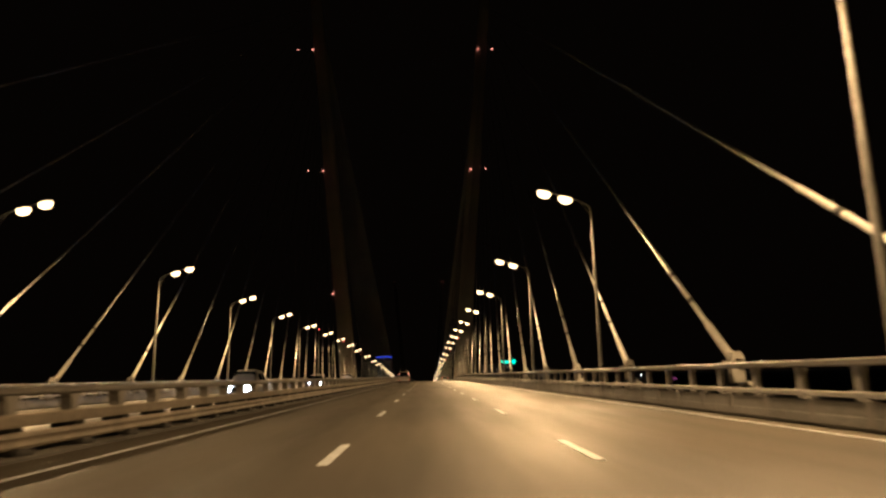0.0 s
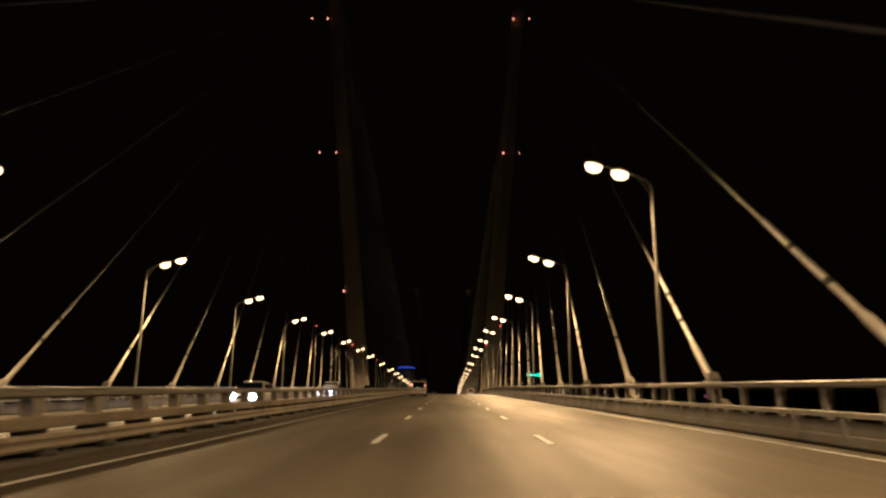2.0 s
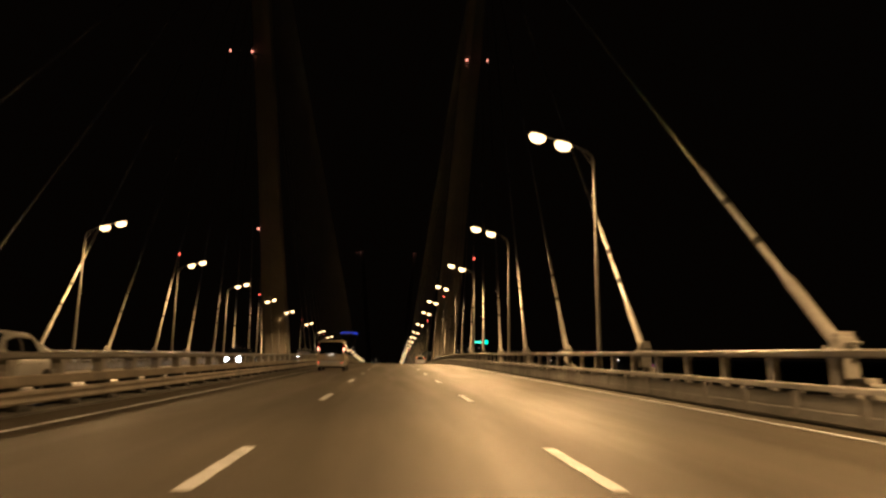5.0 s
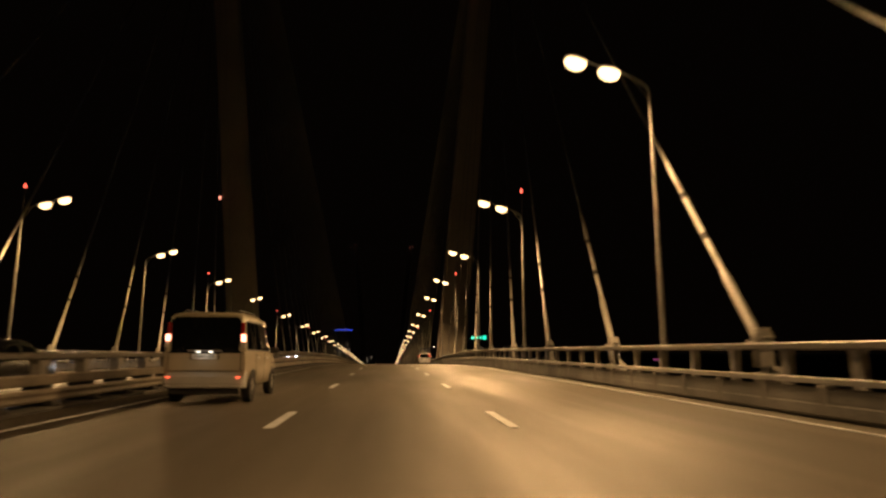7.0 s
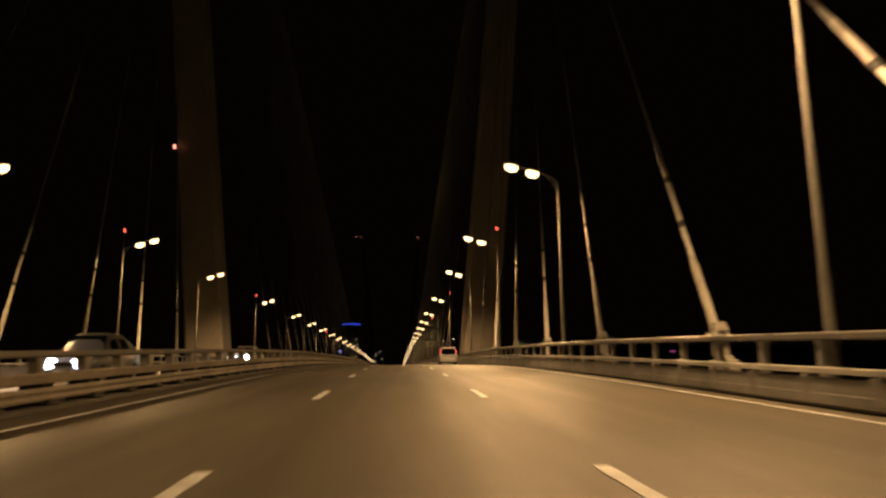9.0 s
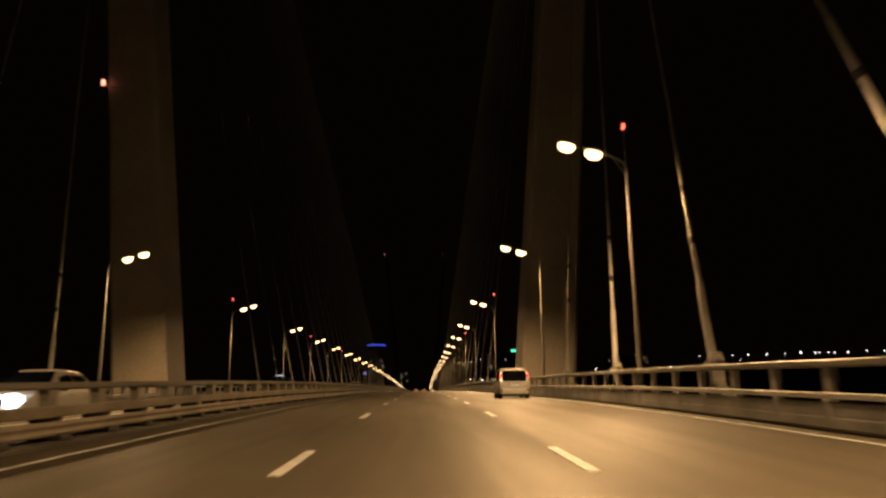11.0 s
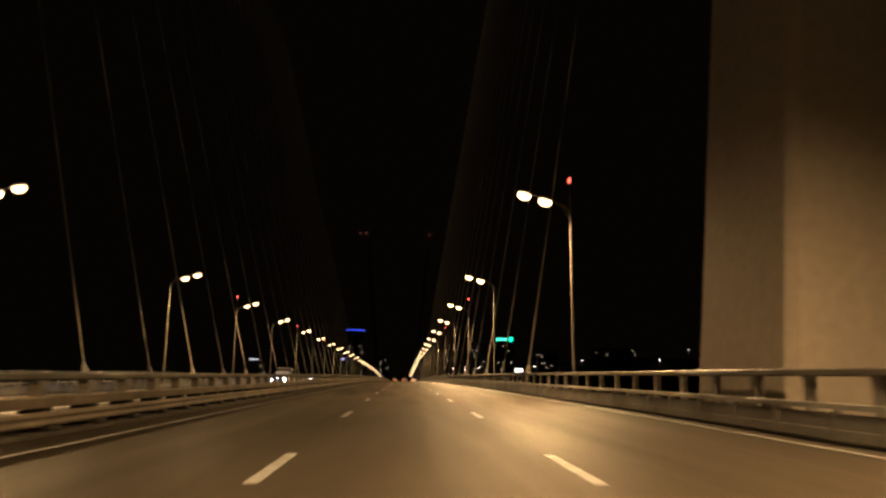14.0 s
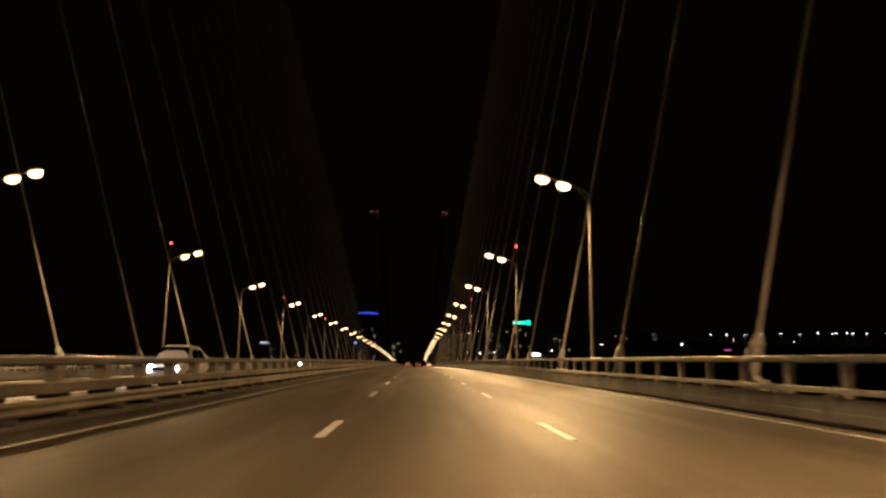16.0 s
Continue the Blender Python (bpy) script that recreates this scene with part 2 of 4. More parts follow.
bm = bmesh.new()
along(bm, [(MID_X - 16.2, -0.8), (MID_X + 16.2, -0.5), (MID_X + 16.2, -0.02), (MID_X, -0.02), (MID_X - 16.2, -0.02 - FALL * 16.2)], Y_START, Y_END)
along(bm, rect(MID_X - 13.0, MID_X + 13.0, -3.4, -0.82), Y_START, Y_END)
deck_slab = tagged(finish("bridge_deck", bm, M_CONCRETE), "concrete and steel box deck that carries the roadway", "bridge", kind="structure")


def cross(x):
    """Fall of the road surface away from the middle."""
    return FALL * (MID_X - x) if x < MID_X else 0.0006 * (x - MID_X)


def roadway(x0, x1, label):
    bm = bmesh.new()
    n = round((Y_END - Y_START) / 6)
    xs = [x0 + (x1 - x0) * i / 8 for i in range(9)]
    rows = []
    for i in range(n + 1):
        y = Y_START + (Y_END - Y_START) * i / n
        rows.append([bm.verts.new((x, y, deck(y) - cross(x))) for x in xs] + [bm.verts.new((x, y, deck(y) - cross(x) - 0.006)) for x in (x1, x0)])
    for a, b in zip(rows, rows[1:]):
        for k in range(len(a)):
            bm.faces.new((a[k], a[(k + 1) % len(a)], b[(k + 1) % len(a)], b[k]))
    return tagged(finish("road", bm, M_ASPHALT), label, "road", kind="structure")


road_near = roadway(MID_X + 0.42, MID_X + 13.97, "worn dark asphalt of the three lane carriageway under sodium light")
road_far = roadway(MID_X - 13.97, MID_X - 0.42, "worn dark asphalt of the opposite carriageway")

# road paint: edge lines and lane dashes
LEFT_EDGE, LEFT_LANE, RIGHT_LANE, RIGHT_EDGE = -5.36, -1.80, 1.80, 6.61


def edge_line(x, road, w=0.14):
    bm = bmesh.new()
    low, high = (0.0, 0.0) if x > MID_X else (cross(x + w / 2), cross(x - w / 2))
    along(bm, [(x - w / 2, -0.012 - high), (x + w / 2, -0.012 - low), (x + w / 2, 0.004 - low), (x - w / 2, 0.004 - high)], Y_START, Y_END, 6.0)
    part("edge_line", bm, M_PAINT_LINE, road, "worn white edge line")


for x in (LEFT_EDGE, RIGHT_EDGE):
    edge_line(x, road_near, 0.11)
    edge_line(2 * MID_X - x, road_far)
edge_line(2 * MID_X - LEFT_LANE + 0.2, road_far, 0.2)



def lane_dash(x, y, road, mesh=[]):
    if not mesh:
        bm = bmesh.new()
        rows = []
        for i in range(7):
            v = -2.9 + 2.9 * i / 6
            w = 0.075 + (0.006 if i % 2 else -0.004)
            rows.append([bm.verts.new((s * w, v, z)) for s, z in ((-1, -0.01), (1, -0.01), (1, 0.005), (-1, 0.005))])
        for a, b in zip(rows, rows[1:]):
            for k in range(4):
                bm.faces.new((a[k], a[(k + 1) % 4], b[(k + 1) % 4], b[k]))
        bm.faces.new(rows[0])
        bm.faces.new(rows[-1][::-1])
        bmesh.ops.recalc_face_normals(bm, faces=bm.faces)
        me = bpy.data.meshes.new("lane_dash")
        bm.to_mesh(me)
        bm.free()
        me.materials.append(M_PAINT_LINE)
        mesh.append(me)
    slope = math.degrees(math.atan(grade(y - 1.45)))
    share("lane_dash", mesh[0], road, pose(x, y, deck(y) - (cross(x) if x < MID_X else 0.0) + (0.002 if x < MID_X else 0.0), slope, 0, 0))


for n in range(-5, 88):
    y = 19.82 + 12.0 * n
    for x in (LEFT_LANE, RIGHT_LANE):
        lane_dash(x, y, road_near)
        if n < 45 and x == RIGHT_LANE:
            lane_dash(2 * MID_X - x, y + 5.0, road_far)

# ---- kerbs, guard rails, parapets, median ----
for side in (1, -1):
    flip = (lambda s: s) if side > 0 else mirrored
    bm = bmesh.new()
    along(bm, flip([(MID_X + 13.97, -0.3), (MID_X + 15.9, -0.3), (MID_X + 15.9, 0.12), (MID_X + 13.97, 0.12)]), Y_START, Y_END)
    tagged(finish("kerb", bm, M_KERB), "raised concrete kerb along the edge of the roadway", "kerb", kind="structure")

POST_SPAN = (-8.0, 336.0)


def shared_mesh(name, bm, mat):
    bmesh.ops.recalc_face_normals(bm, faces=bm.faces)
    me = bpy.data.meshes.new(name)
    bm.to_mesh(me)
    bm.free()
    me.materials.append(mat)
    return me


def copies(bm, mesh, places):
    """Joins many copies of one mesh, moved to the places, into a bmesh."""
    vs = [v.co.copy() for v in mesh.vertices]
    fs = [tuple(p.vertices) for p in mesh.polygons]
    mats = [p.material_index for p in mesh.polygons]
    for p in places:
        made = [bm.verts.new(v + Vector(p)) for v in vs]
        for f, k in zip(fs, mats):
            bm.faces.new([made[i] for i in f]).material_index = k
    return bm


def row_of_posts(name, mesh, mat, owner, x, z, y0, pitch, far_only=False):
    """Posts along the deck: single parts where the camera passes close, joined further off."""
    near, rest = [], []
    n0, n1 = math.ceil((Y_START - y0) / pitch), math.floor((760 - y0) / pitch)
    for n in range(n0, n1):
        y = y0 + n * pitch
        (near if not far_only and POST_SPAN[0] < y < POST_SPAN[1] else rest).append((x, y, deck(y) + z))
    for p in near:
        share(name, mesh, owner, pose(*p))
    bm = bmesh.new()
    copies(bm, mesh, rest)
    ob = finish(name + "_row", bm, mat, owner)
    tagged(ob, kind="stuff")


def parapet(side):
    flip = (lambda s: s) if side > 0 else mirrored
    root = tagged(empty("parapet"), "grey steel parapet with flat posts along the edge of the bridge", "parapet", "bridge parapets", kind="structure")
    px = MID_X + PARAPET
    bm = bmesh.new()
    along(bm, flip(rect(px - 0.13, px + 0.13, 1.16, 1.32, 0.03)), Y_START, Y_END)
    part("top_rail", bm, M_RAIL, root, "wide grey box-section top rail")
    bm = bmesh.new()
    along(bm, flip(rect(px + 0.02, px + 0.09, 0.2, 0.28, 0.01)), Y_START, Y_END)
    part("lower_rail", bm, M_RAIL, root)
    bm = bmesh.new()
    rings = [[bm.verts.new((sx * 0.08, sy * w, z)) for sx, sy in ((-1, -1), (1, -1), (1, 1), (-1, 1))]
             for z, w in ((0, 0.2), (0.04, 0.2), (0.3, 0.12), (0.82, 0.115), (0.96, 0.13), (1.05, 0.18))]
    for a, b in zip(rings, rings[1:]):
        for k in range(4):
            bm.faces.new((a[k], a[(k + 1) % 4], b[(k + 1) % 4], b[k]))
    bm.faces.new(rings[0][::-1])
    bm.faces.new(rings[-1])
    box(bm, (0, 0, 0.015), (0.26, 0.52, 0.03))
    me = shared_mesh("parapet_post", bm, M_POST)
    row_of_posts("post", me, M_POST, root, px if side > 0 else 2 * MID_X - px, 0.12 if side > 0 else 0.12 - FALL * PARAPET, 61.0, 2.325, side < 0)


def beam_section(x, z0, z1):
    """The folded section of a guard rail beam: a leaning face with a shallow groove."""
    t = 0.012
    h = z1 - z0
    front = [(0.03, 0.0), (0.075, 0.04), (0.068, h * 0.42), (0.06, h * 0.47), (0.06, h * 0.55), (0.05, h - 0.03), (0.02, h)]
    return [(x - a, z0 + b) for a, b in front] + [(x - a + t, z0 + b) for a, b in front[::-1]]


def guard_rail(side):
    flip = (lambda s: s) if side > 0 else mirrored
    root = tagged(empty("guard_rail"), "galvanised steel guard rail on posts in front of the parapet", "guard rail", "guard rails", kind="structure")
    gx = MID_X + GUARD
    bm = bmesh.new()
    along(bm, flip(beam_section(gx - 0.05, 0.035, 0.525)), Y_START, Y_END)
    part("beam", bm, M_GALV, root, "folded galvanised beam")
    bm = bmesh.new()
    along(bm, flip([(gx - 0.125, 0.59), (gx - 0.03, 0.59), (gx - 0.03, 0.69), (gx - 0.06, 0.70), (gx - 0.1, 0.695), (gx - 0.115, 0.68)]), Y_START, Y_END)
    part("top_rail", bm, M_GALV, root, "narrow galvanised top rail")
    bm = bmesh.new()
    box(bm, (0, 0, 0.27), (0.08, 0.14, 0.56), 0.01)
    box(bm, (-0.07, 0, 0.225), (0.11, 0.24, 0.44), 0.01)
    box(bm, (-0.055, 0, 0.3), (0.08, 0.74, 0.12), 0.03)
    box(bm, (0, 0, 0.01), (0.22, 0.24, 0.02))
    if side < 0:
        for v in bm.verts:
            v.co.x = -v.co.x
    me = shared_mesh("guard_post", bm, M_POST)
    if side > 0:
        bm = bmesh.new()
        box(bm, (0, 0, 0), (0.012, 0.09, 0.05), 0.004)
        box(bm, (0.02, 0, -0.03), (0.03, 0.03, 0.02))
        tab = shared_mesh("reflector", bm, M_REFLECTOR)
        for n in range(-17, 70):
            y = 61.96 + 4.0 * n
            share("reflector", tab, root, pose(gx - 0.135, y, deck(y) + 0.557))
    row_of_posts("post", me, M_POST, root, gx if side > 0 else 2 * MID_X - gx, 0.12 if side > 0 else 0.12 - FALL * GUARD, 61.96, 2.0, side < 0)


def median():
    root = tagged(empty("median_barrier"), "double-sided grey steel barrier on a low kerb between the carriageways", "barrier", kind="structure")
    bm = bmesh.new()
    along(bm, [(MID_X - 0.43, -0.2), (MID_X + 0.43, -0.2), (MID_X + 0.43, 0.04), (MID_X + 0.38, 0.07), (MID_X - 0.38, 0.07), (MID_X - 0.43, 0.04)], Y_START, Y_END)
    part("kerb", bm, M_KERB, root, "low concrete kerb")
    bm = bmesh.new()
    along(bm, rect(MID_X - 0.15, MID_X + 0.15, 0.93, 1.06, 0.03), Y_START, Y_END)
    part("top_rail", bm, M_RAIL, root, "wide grey box-section top rail")
    t = 0.012
    upper = [(0.22, 0.465), (0.29, 0.47), (0.30, 0.50), (0.30, 0.63), (0.28, 0.655), (0.22, 0.66)]
    lower = [(0.23, 0.15), (0.29, 0.16), (0.31, 0.20), (0.285, 0.25), (0.285, 0.28), (0.31, 0.33), (0.29, 0.38), (0.23, 0.395)]
    for face in (1, -1):
        for name, line, label in (("upper_rail", upper, "folded upper rail"), ("beam", lower, "grooved lower beam")):
            bm = bmesh.new()
            drop = 0.0 if face > 0 else 0.05
            section = [(MID_X + face * x, z - drop) for x, z in line] + [(MID_X + face * (x - t), z - drop) for x, z in line[::-1]]
            along(bm, section[::face], Y_START, Y_END)
            part(name, bm, M_MEDIAN_BEAM, root, label)
    bm = bmesh.new()
    rings = [[bm.verts.new((sx * 0.1, sy * w, z)) for sx, sy in ((-1, -1), (1, -1), (1, 1), (-1, 1))]
             for z, w in ((0, 0.22), (0.1, 0.21), (0.24, 0.15), (0.66, 0.13), (0.78, 0.16), (0.88, 0.25))]
    for p, q in zip(rings, rings[1:]):
        for k in range(4):
            bm.faces.new((p[k], p[(k + 1) % 4], q[(k + 1) % 4], q[k]))
    bm.faces.new(rings[0][::-1])
    bm.faces.new(rings[-1])
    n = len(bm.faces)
    # feet and the block between the beams take the near-black second colour
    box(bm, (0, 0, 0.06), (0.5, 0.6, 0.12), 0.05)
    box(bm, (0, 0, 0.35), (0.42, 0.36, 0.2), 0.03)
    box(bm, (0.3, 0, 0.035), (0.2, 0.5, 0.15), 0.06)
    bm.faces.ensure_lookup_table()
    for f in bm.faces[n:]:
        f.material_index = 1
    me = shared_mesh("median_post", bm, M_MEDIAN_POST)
    me.materials.append(M_POST_DARK)
    row_of_posts("post", me, [M_MEDIAN_POST, M_POST_DARK], root, MID_X, 0.06, 61.2, 2.04)


for s in (1, -1):
    parapet(s)
    guard_rail(s)
median()


# ---- street lamps ----
def street_lamp(beacon):
    """A tapered pole at the origin with an arm towards +x that carries two lamp heads."""
    root = empty("street_lamp")
    bm = bmesh.new()
    tube(bm, [(0, 0, 0.16), (0, 0, 1.2), (0, 0, 1.24), (0, 0, 9.3)], [0.125, 0.12, 0.1, 0.055], 12)
    box(bm, (0, 0, 0.18), (0.42, 0.42, 0.04))
    box(bm, (0.11, 0, 0.75), (0.03, 0.12, 0.4), 0.008)
    part("pole", bm, M_POLE, root, smooth=False)
    bm = bmesh.new()
    tube(bm, [(0, 0, 9.2), (0.06, 0, 9.5), (0.3, 0, 9.7), (0.8, 0, 9.93), (2.0, 0, 10.3), (2.6, 0, 10.46)], [0.05, 0.05, 0.045, 0.04, 0.035, 0.03], 8)
    tube(bm, [(0, 0, 9.0), (0.55, 0, 9.82)], [0.02, 0.02], 6)
    part("arm", bm, M_POLE, root)
    for x, z in ((1.28, 9.9), (2.36, 10.22)):
        bm = bmesh.new()
        bmesh.ops.create_uvsphere(bm, u_segments=16, v_segments=10, radius=1)
        for v in bm.verts:
            v.co.z = max(v.co.z, 0.0)
        bmesh.ops.transform(bm, matrix=pose(x, 0, z + 0.1, 0, -14, 0) @ Matrix.Diagonal((0.40, 0.29, 0.2, 1)), verts=bm.verts)
        head = part("lamp_head", bm, M_HEAD, root, "grey lamp housing", True)
        bm = bmesh.new()
        bmesh.ops.create_uvsphere(bm, u_segments=18, v_segments=12, radius=1)
        bmesh.ops.transform(bm, matrix=pose(x, 0, z + 0.03, 0, -14, 0) @ Matrix.Diagonal((0.36, 0.26, 0.25, 1)), verts=bm.verts)
        part("lamp_glass", bm, M_LAMP, head, "glowing yellow-white lamp bowl", True)
    if beacon:
        bm = bmesh.new()
        tube(bm, [(0, 0, 9.3), (0, 0, 11.0)], [0.025, 0.02], 6)
        part("beacon_mast", bm, M_POLE, root)
        bm = bmesh.new()
        tube(bm, [(0, 0, 10.98), (0, 0, 11.03), (0, 0, 11.18), (0, 0, 11.24)], [0.05, 0.07, 0.06, 0.02], 10)
        part("beacon", bm, M_RED, root, "red obstruction light")
    return root


lamp_plain, lamp_beacon = street_lamp(False), street_lamp(True)
spot_data = bpy.data.lights.new("sodium_light", "SPOT")
spot_data.energy, spot_data.color = LAMP_WATTS, SODIUM
spot_data.spot_size, spot_data.spot_blend, spot_data.shadow_soft_size = radians(172), 0.7, 0.35
used = set()
for i, y in enumerate(LAMP_YS):
    n = i - 2
    for side in (1, -1):
        src = lamp_beacon if n >= 6 and n % 2 == 0 and n < 30 else lamp_plain
        m = pose(MID_X + side * LAMP_X[side], y, deck(y) - (0.0 if side > 0 else FALL * LAMP_X[side]), 0, 0, 180 if side > 0 else 0)
        if src not in used:
            used.add(src)
            src.matrix_basis = m
            ob = src
        else:
            ob = copy_thing(src, m)
        tagged(ob, "zinc street lamp, two glowing heads" + (" and red beacon" if src is lamp_beacon else "") + " at the parapet", "street lamp", "street lamps on the bridge")
        if y < 620:
            sp = new("sodium_light", spot_data)
            sp.matrix_basis = pose(MID_X + side * (LAMP_X[side] - 1.85), y, deck(y) + 9.4, 0, side * 4, 0) @ Matrix.Diagonal((0.5, 1.3, 1.0, 1.0))


# ---- pylons and stay cables ----
def leg_centre(z, side=1):
    return 17.25 + 0.085 * z if side > 0 else 17.45 + 0.098 * z


def pylon(y0, levels):
    root = empty("bridge_pylon", pose(MID_X, y0, deck(y0)))
    tagged(root, "tall pale concrete bridge pylon with two outward leaning legs", "pylon", "bridge pylons")
    for s in (-1, 1):
        bm = bmesh.new()
        rings = []
        for z in (-62, -20, 0, 30, 70, 110, 158):
            w, d = (2.4, 2.7) if z <= 0 else (2.35 - 0.004 * z, 2.55 - 0.004 * z)
            c = 0.25
            x = s * leg_centre(max(z, -20), s)
            rings.append([bm.verts.new((x + a, b, z)) for a, b in ((-w, -d + c), (-w + c, -d), (w - c, -d), (w, -d + c), (w, d - c), (w - c, d), (-w + c, d), (-w, d - c))])
        for a, b in zip(rings, rings[1:]):
            for k in range(8):
                bm.faces.new((a[k], a[(k + 1) % 8], b[(k + 1) % 8], b[k]))
        bm.faces.new(rings[0][::-1])
        bm.faces.new(rings[-1])
        leg = part("leg", bm, M_CONCRETE, root, "pale concrete leg")
        for z in levels:
            for e in (-1, 1):
                if z < 40 and (s, e) != (-1, -1):
                    continue
                bm = bmesh.new()
                x = s * (leg_centre(z, s) + (1.2 if s > 0 else 0.0 if z < 40 else 4.6)) + e * 2.4
                tube(bm, [(x, -3.0, z - 0.3), (x, -3.0, z - 0.05), (x, -3.0, z + 0.2), (x, -3.0, z + 0.3)], [0.14, 0.22, 0.2, 0.08], 8)
                part("beacon", bm, M_PYLON_RED, leg, "red obstruction light")
                bm = bmesh.new()
                tube(bm, [(s * leg_centre(z, s), -2.2, z - 0.3), (x, -3.0, z - 0.3)], [0.08, 0.08], 6)
                part("bracket", bm, M_POLE, leg)
    bm = bmesh.new()
    box(bm, (0, 0, -7), (36, 5, 5), 0.3)
    part("cross_beam", bm, M_CONCRETE, root)


pylon(PYLON_Y, (28.5, 69.3, 112.7, 158))
pylon(980.0, (156,))

CABLE_YS = [27.5 + 11.36 * i for i in range(-8, 18)]
FAR_CABLE_YS = [277.5 + 13.3 * i for i in range(26)]
BACK_CABLE_YS = [970 - 24.0 * i for i in range(1, 13)]


def stay_cable(side, y, top_y, top_z, out=0.0, main=False):
    bx, bz = MID_X + side * 15.0, deck(y) + 0.9 - (0.0 if side > 0 else FALL * 15.0)
    tz = deck(top_y) + top_z
    a = Vector((bx, y, bz))
    b = Vector((MID_X + side * (leg_centre(top_z, side) + out), top_y, tz))
    d = (b - a).normalized()
    root = empty("stay_cable", Matrix.Translation(a))
    tagged(root, "white sheathed stay cable rising from a steel socket at the parapet", "stay cable", "stay cables")

    def bar(name, s0, s1, r0, r1, mat, label="", owner=root, seg=10):
        bm = bmesh.new()
        tube(bm, [d * s0, d * s1], [r0, r1], seg)
        return part(name, bm, mat, owner, label, False)

    away = -1 if top_y > y else 1
    foot = 0.62 / d.z
    bar("cable", foot, (b - a).length, 0.062, 0.062, M_CABLE)
    if main:
        sleeve = bar("sleeve", foot, 7.5, 0.074, 0.07, M_CABLE, "slim pale protective sleeve", seg=12)
        bar("joint", 4.1, 4.2, 0.08, 0.08, M_SLEEVE, "steel joint ring", sleeve)
        bm = bmesh.new()
        tube(bm, [d * -0.3, d * (foot - 0.22), d * (foot - 0.1), d * (foot + 0.12), d * (foot + 0.34), d * (foot + 0.42)], [0.17, 0.175, 0.195, 0.185, 0.11, 0.08], 16)
        socket = part("socket", bm, M_SLEEVE, root, "swelling pale steel cable socket")
        bar("flange", foot - 0.2, foot - 0.15, 0.23, 0.23, M_SLEEVE, "bolted steel flange ring", socket, 16)
        at = d * (foot - 0.06)
        bm = bmesh.new()
        tube(bm, [at + Vector((0, away * 0.1, -0.02)), at + Vector((0, away * 0.42, -0.02))], [0.07, 0.07], 12)
        tube(bm, [at + Vector((0, away * 0.42, -0.02)), at + Vector((0, away * 0.5, -0.02))], [0.1, 0.1], 12)
        part("damper", bm, M_SLEEVE, socket, "short horizontal steel damper")
    else:
        sleeve = bar("sleeve", foot - 0.15, 3.2, 0.13, 0.122, M_SLEEVE, "thick dull grey steel sleeve", seg=12)
        bar("taper", 3.2, 3.7, 0.122, 0.085, M_SLEEVE, "tapering collar", sleeve, 12)
        bar("sheath", 3.7, 9.8, 0.085, 0.08, M_SHEATH, "bright white length of sheath", root)
        for s in (5.05, 7.4):
            bar("band", s, s + 0.3, 0.098, 0.098, M_BAND, "black rubber band", sleeve)
        bm = bmesh.new()
        box(bm, d * foot + Vector((0, away * 0.2, -0.32)), (0.36, 0.34, 0.78), 0.02)
        box(bm, d * foot + Vector((0, away * 0.22, 0.1)), (0.3, 0.26, 0.14), 0.02)
        socket = part("socket", bm, M_SLEEVE, root, "upright steel box holding the cable end")
        bm = bmesh.new()
        box(bm, d * foot + Vector((0, -away * 0.12, -0.26)), (0.05, 0.34, 0.42), 0.015, pose(0, 0, 0, away * 14))
        box(bm, d * foot + Vector((0, away * 0.1, -0.16)), (0.52, 0.52, 0.05), 0.015)
        for dx in (-0.2, 0.2):
            for dy in (-0.08, 0.28):
                tube(bm, [d * foot + Vector((dx, away * dy, -0.14)), d * foot + Vector((dx, away * dy, -0.06))], [0.025, 0.025], 6)
        part("clamp", bm, M_SLEEVE, socket, "bolted steel clamp plate and gusset")
        bm = bmesh.new()
        box(bm, d * foot + Vector((0, away * 0.52, -0.06)), (0.16, 0.3, 0.06), 0.02)
        part("bracket", bm, M_SLEEVE, socket, "small projecting steel bracket")
    bm = bmesh.new()
    box(bm, (0, 0, -0.5), (0.55, 0.7, 0.6), 0.04)
    box(bm, (0, away * 0.05, -0.16), (0.36, 0.4, 0.12), 0.03)
    part("anchor_block", bm, M_SLEEVE, socket)
    return root


for side in (1, -1):
    for y in CABLE_YS:
        stay_cable(side, y, PYLON_Y, 82 + 0.215 * abs(PYLON_Y - y))
    for y in FAR_CABLE_YS:
        stay_cable(side, y, PYLON_Y, 140 + 0.05 * abs(PYLON_Y - y), 2.0, True)
    for y in BACK_CABLE_YS:
        stay_cable(side, y, 980.0, 82 + 0.215 * abs(980 - y))


# ---- vehicles ----
def lerp(a, b, f):
    return a + (b - a) * f


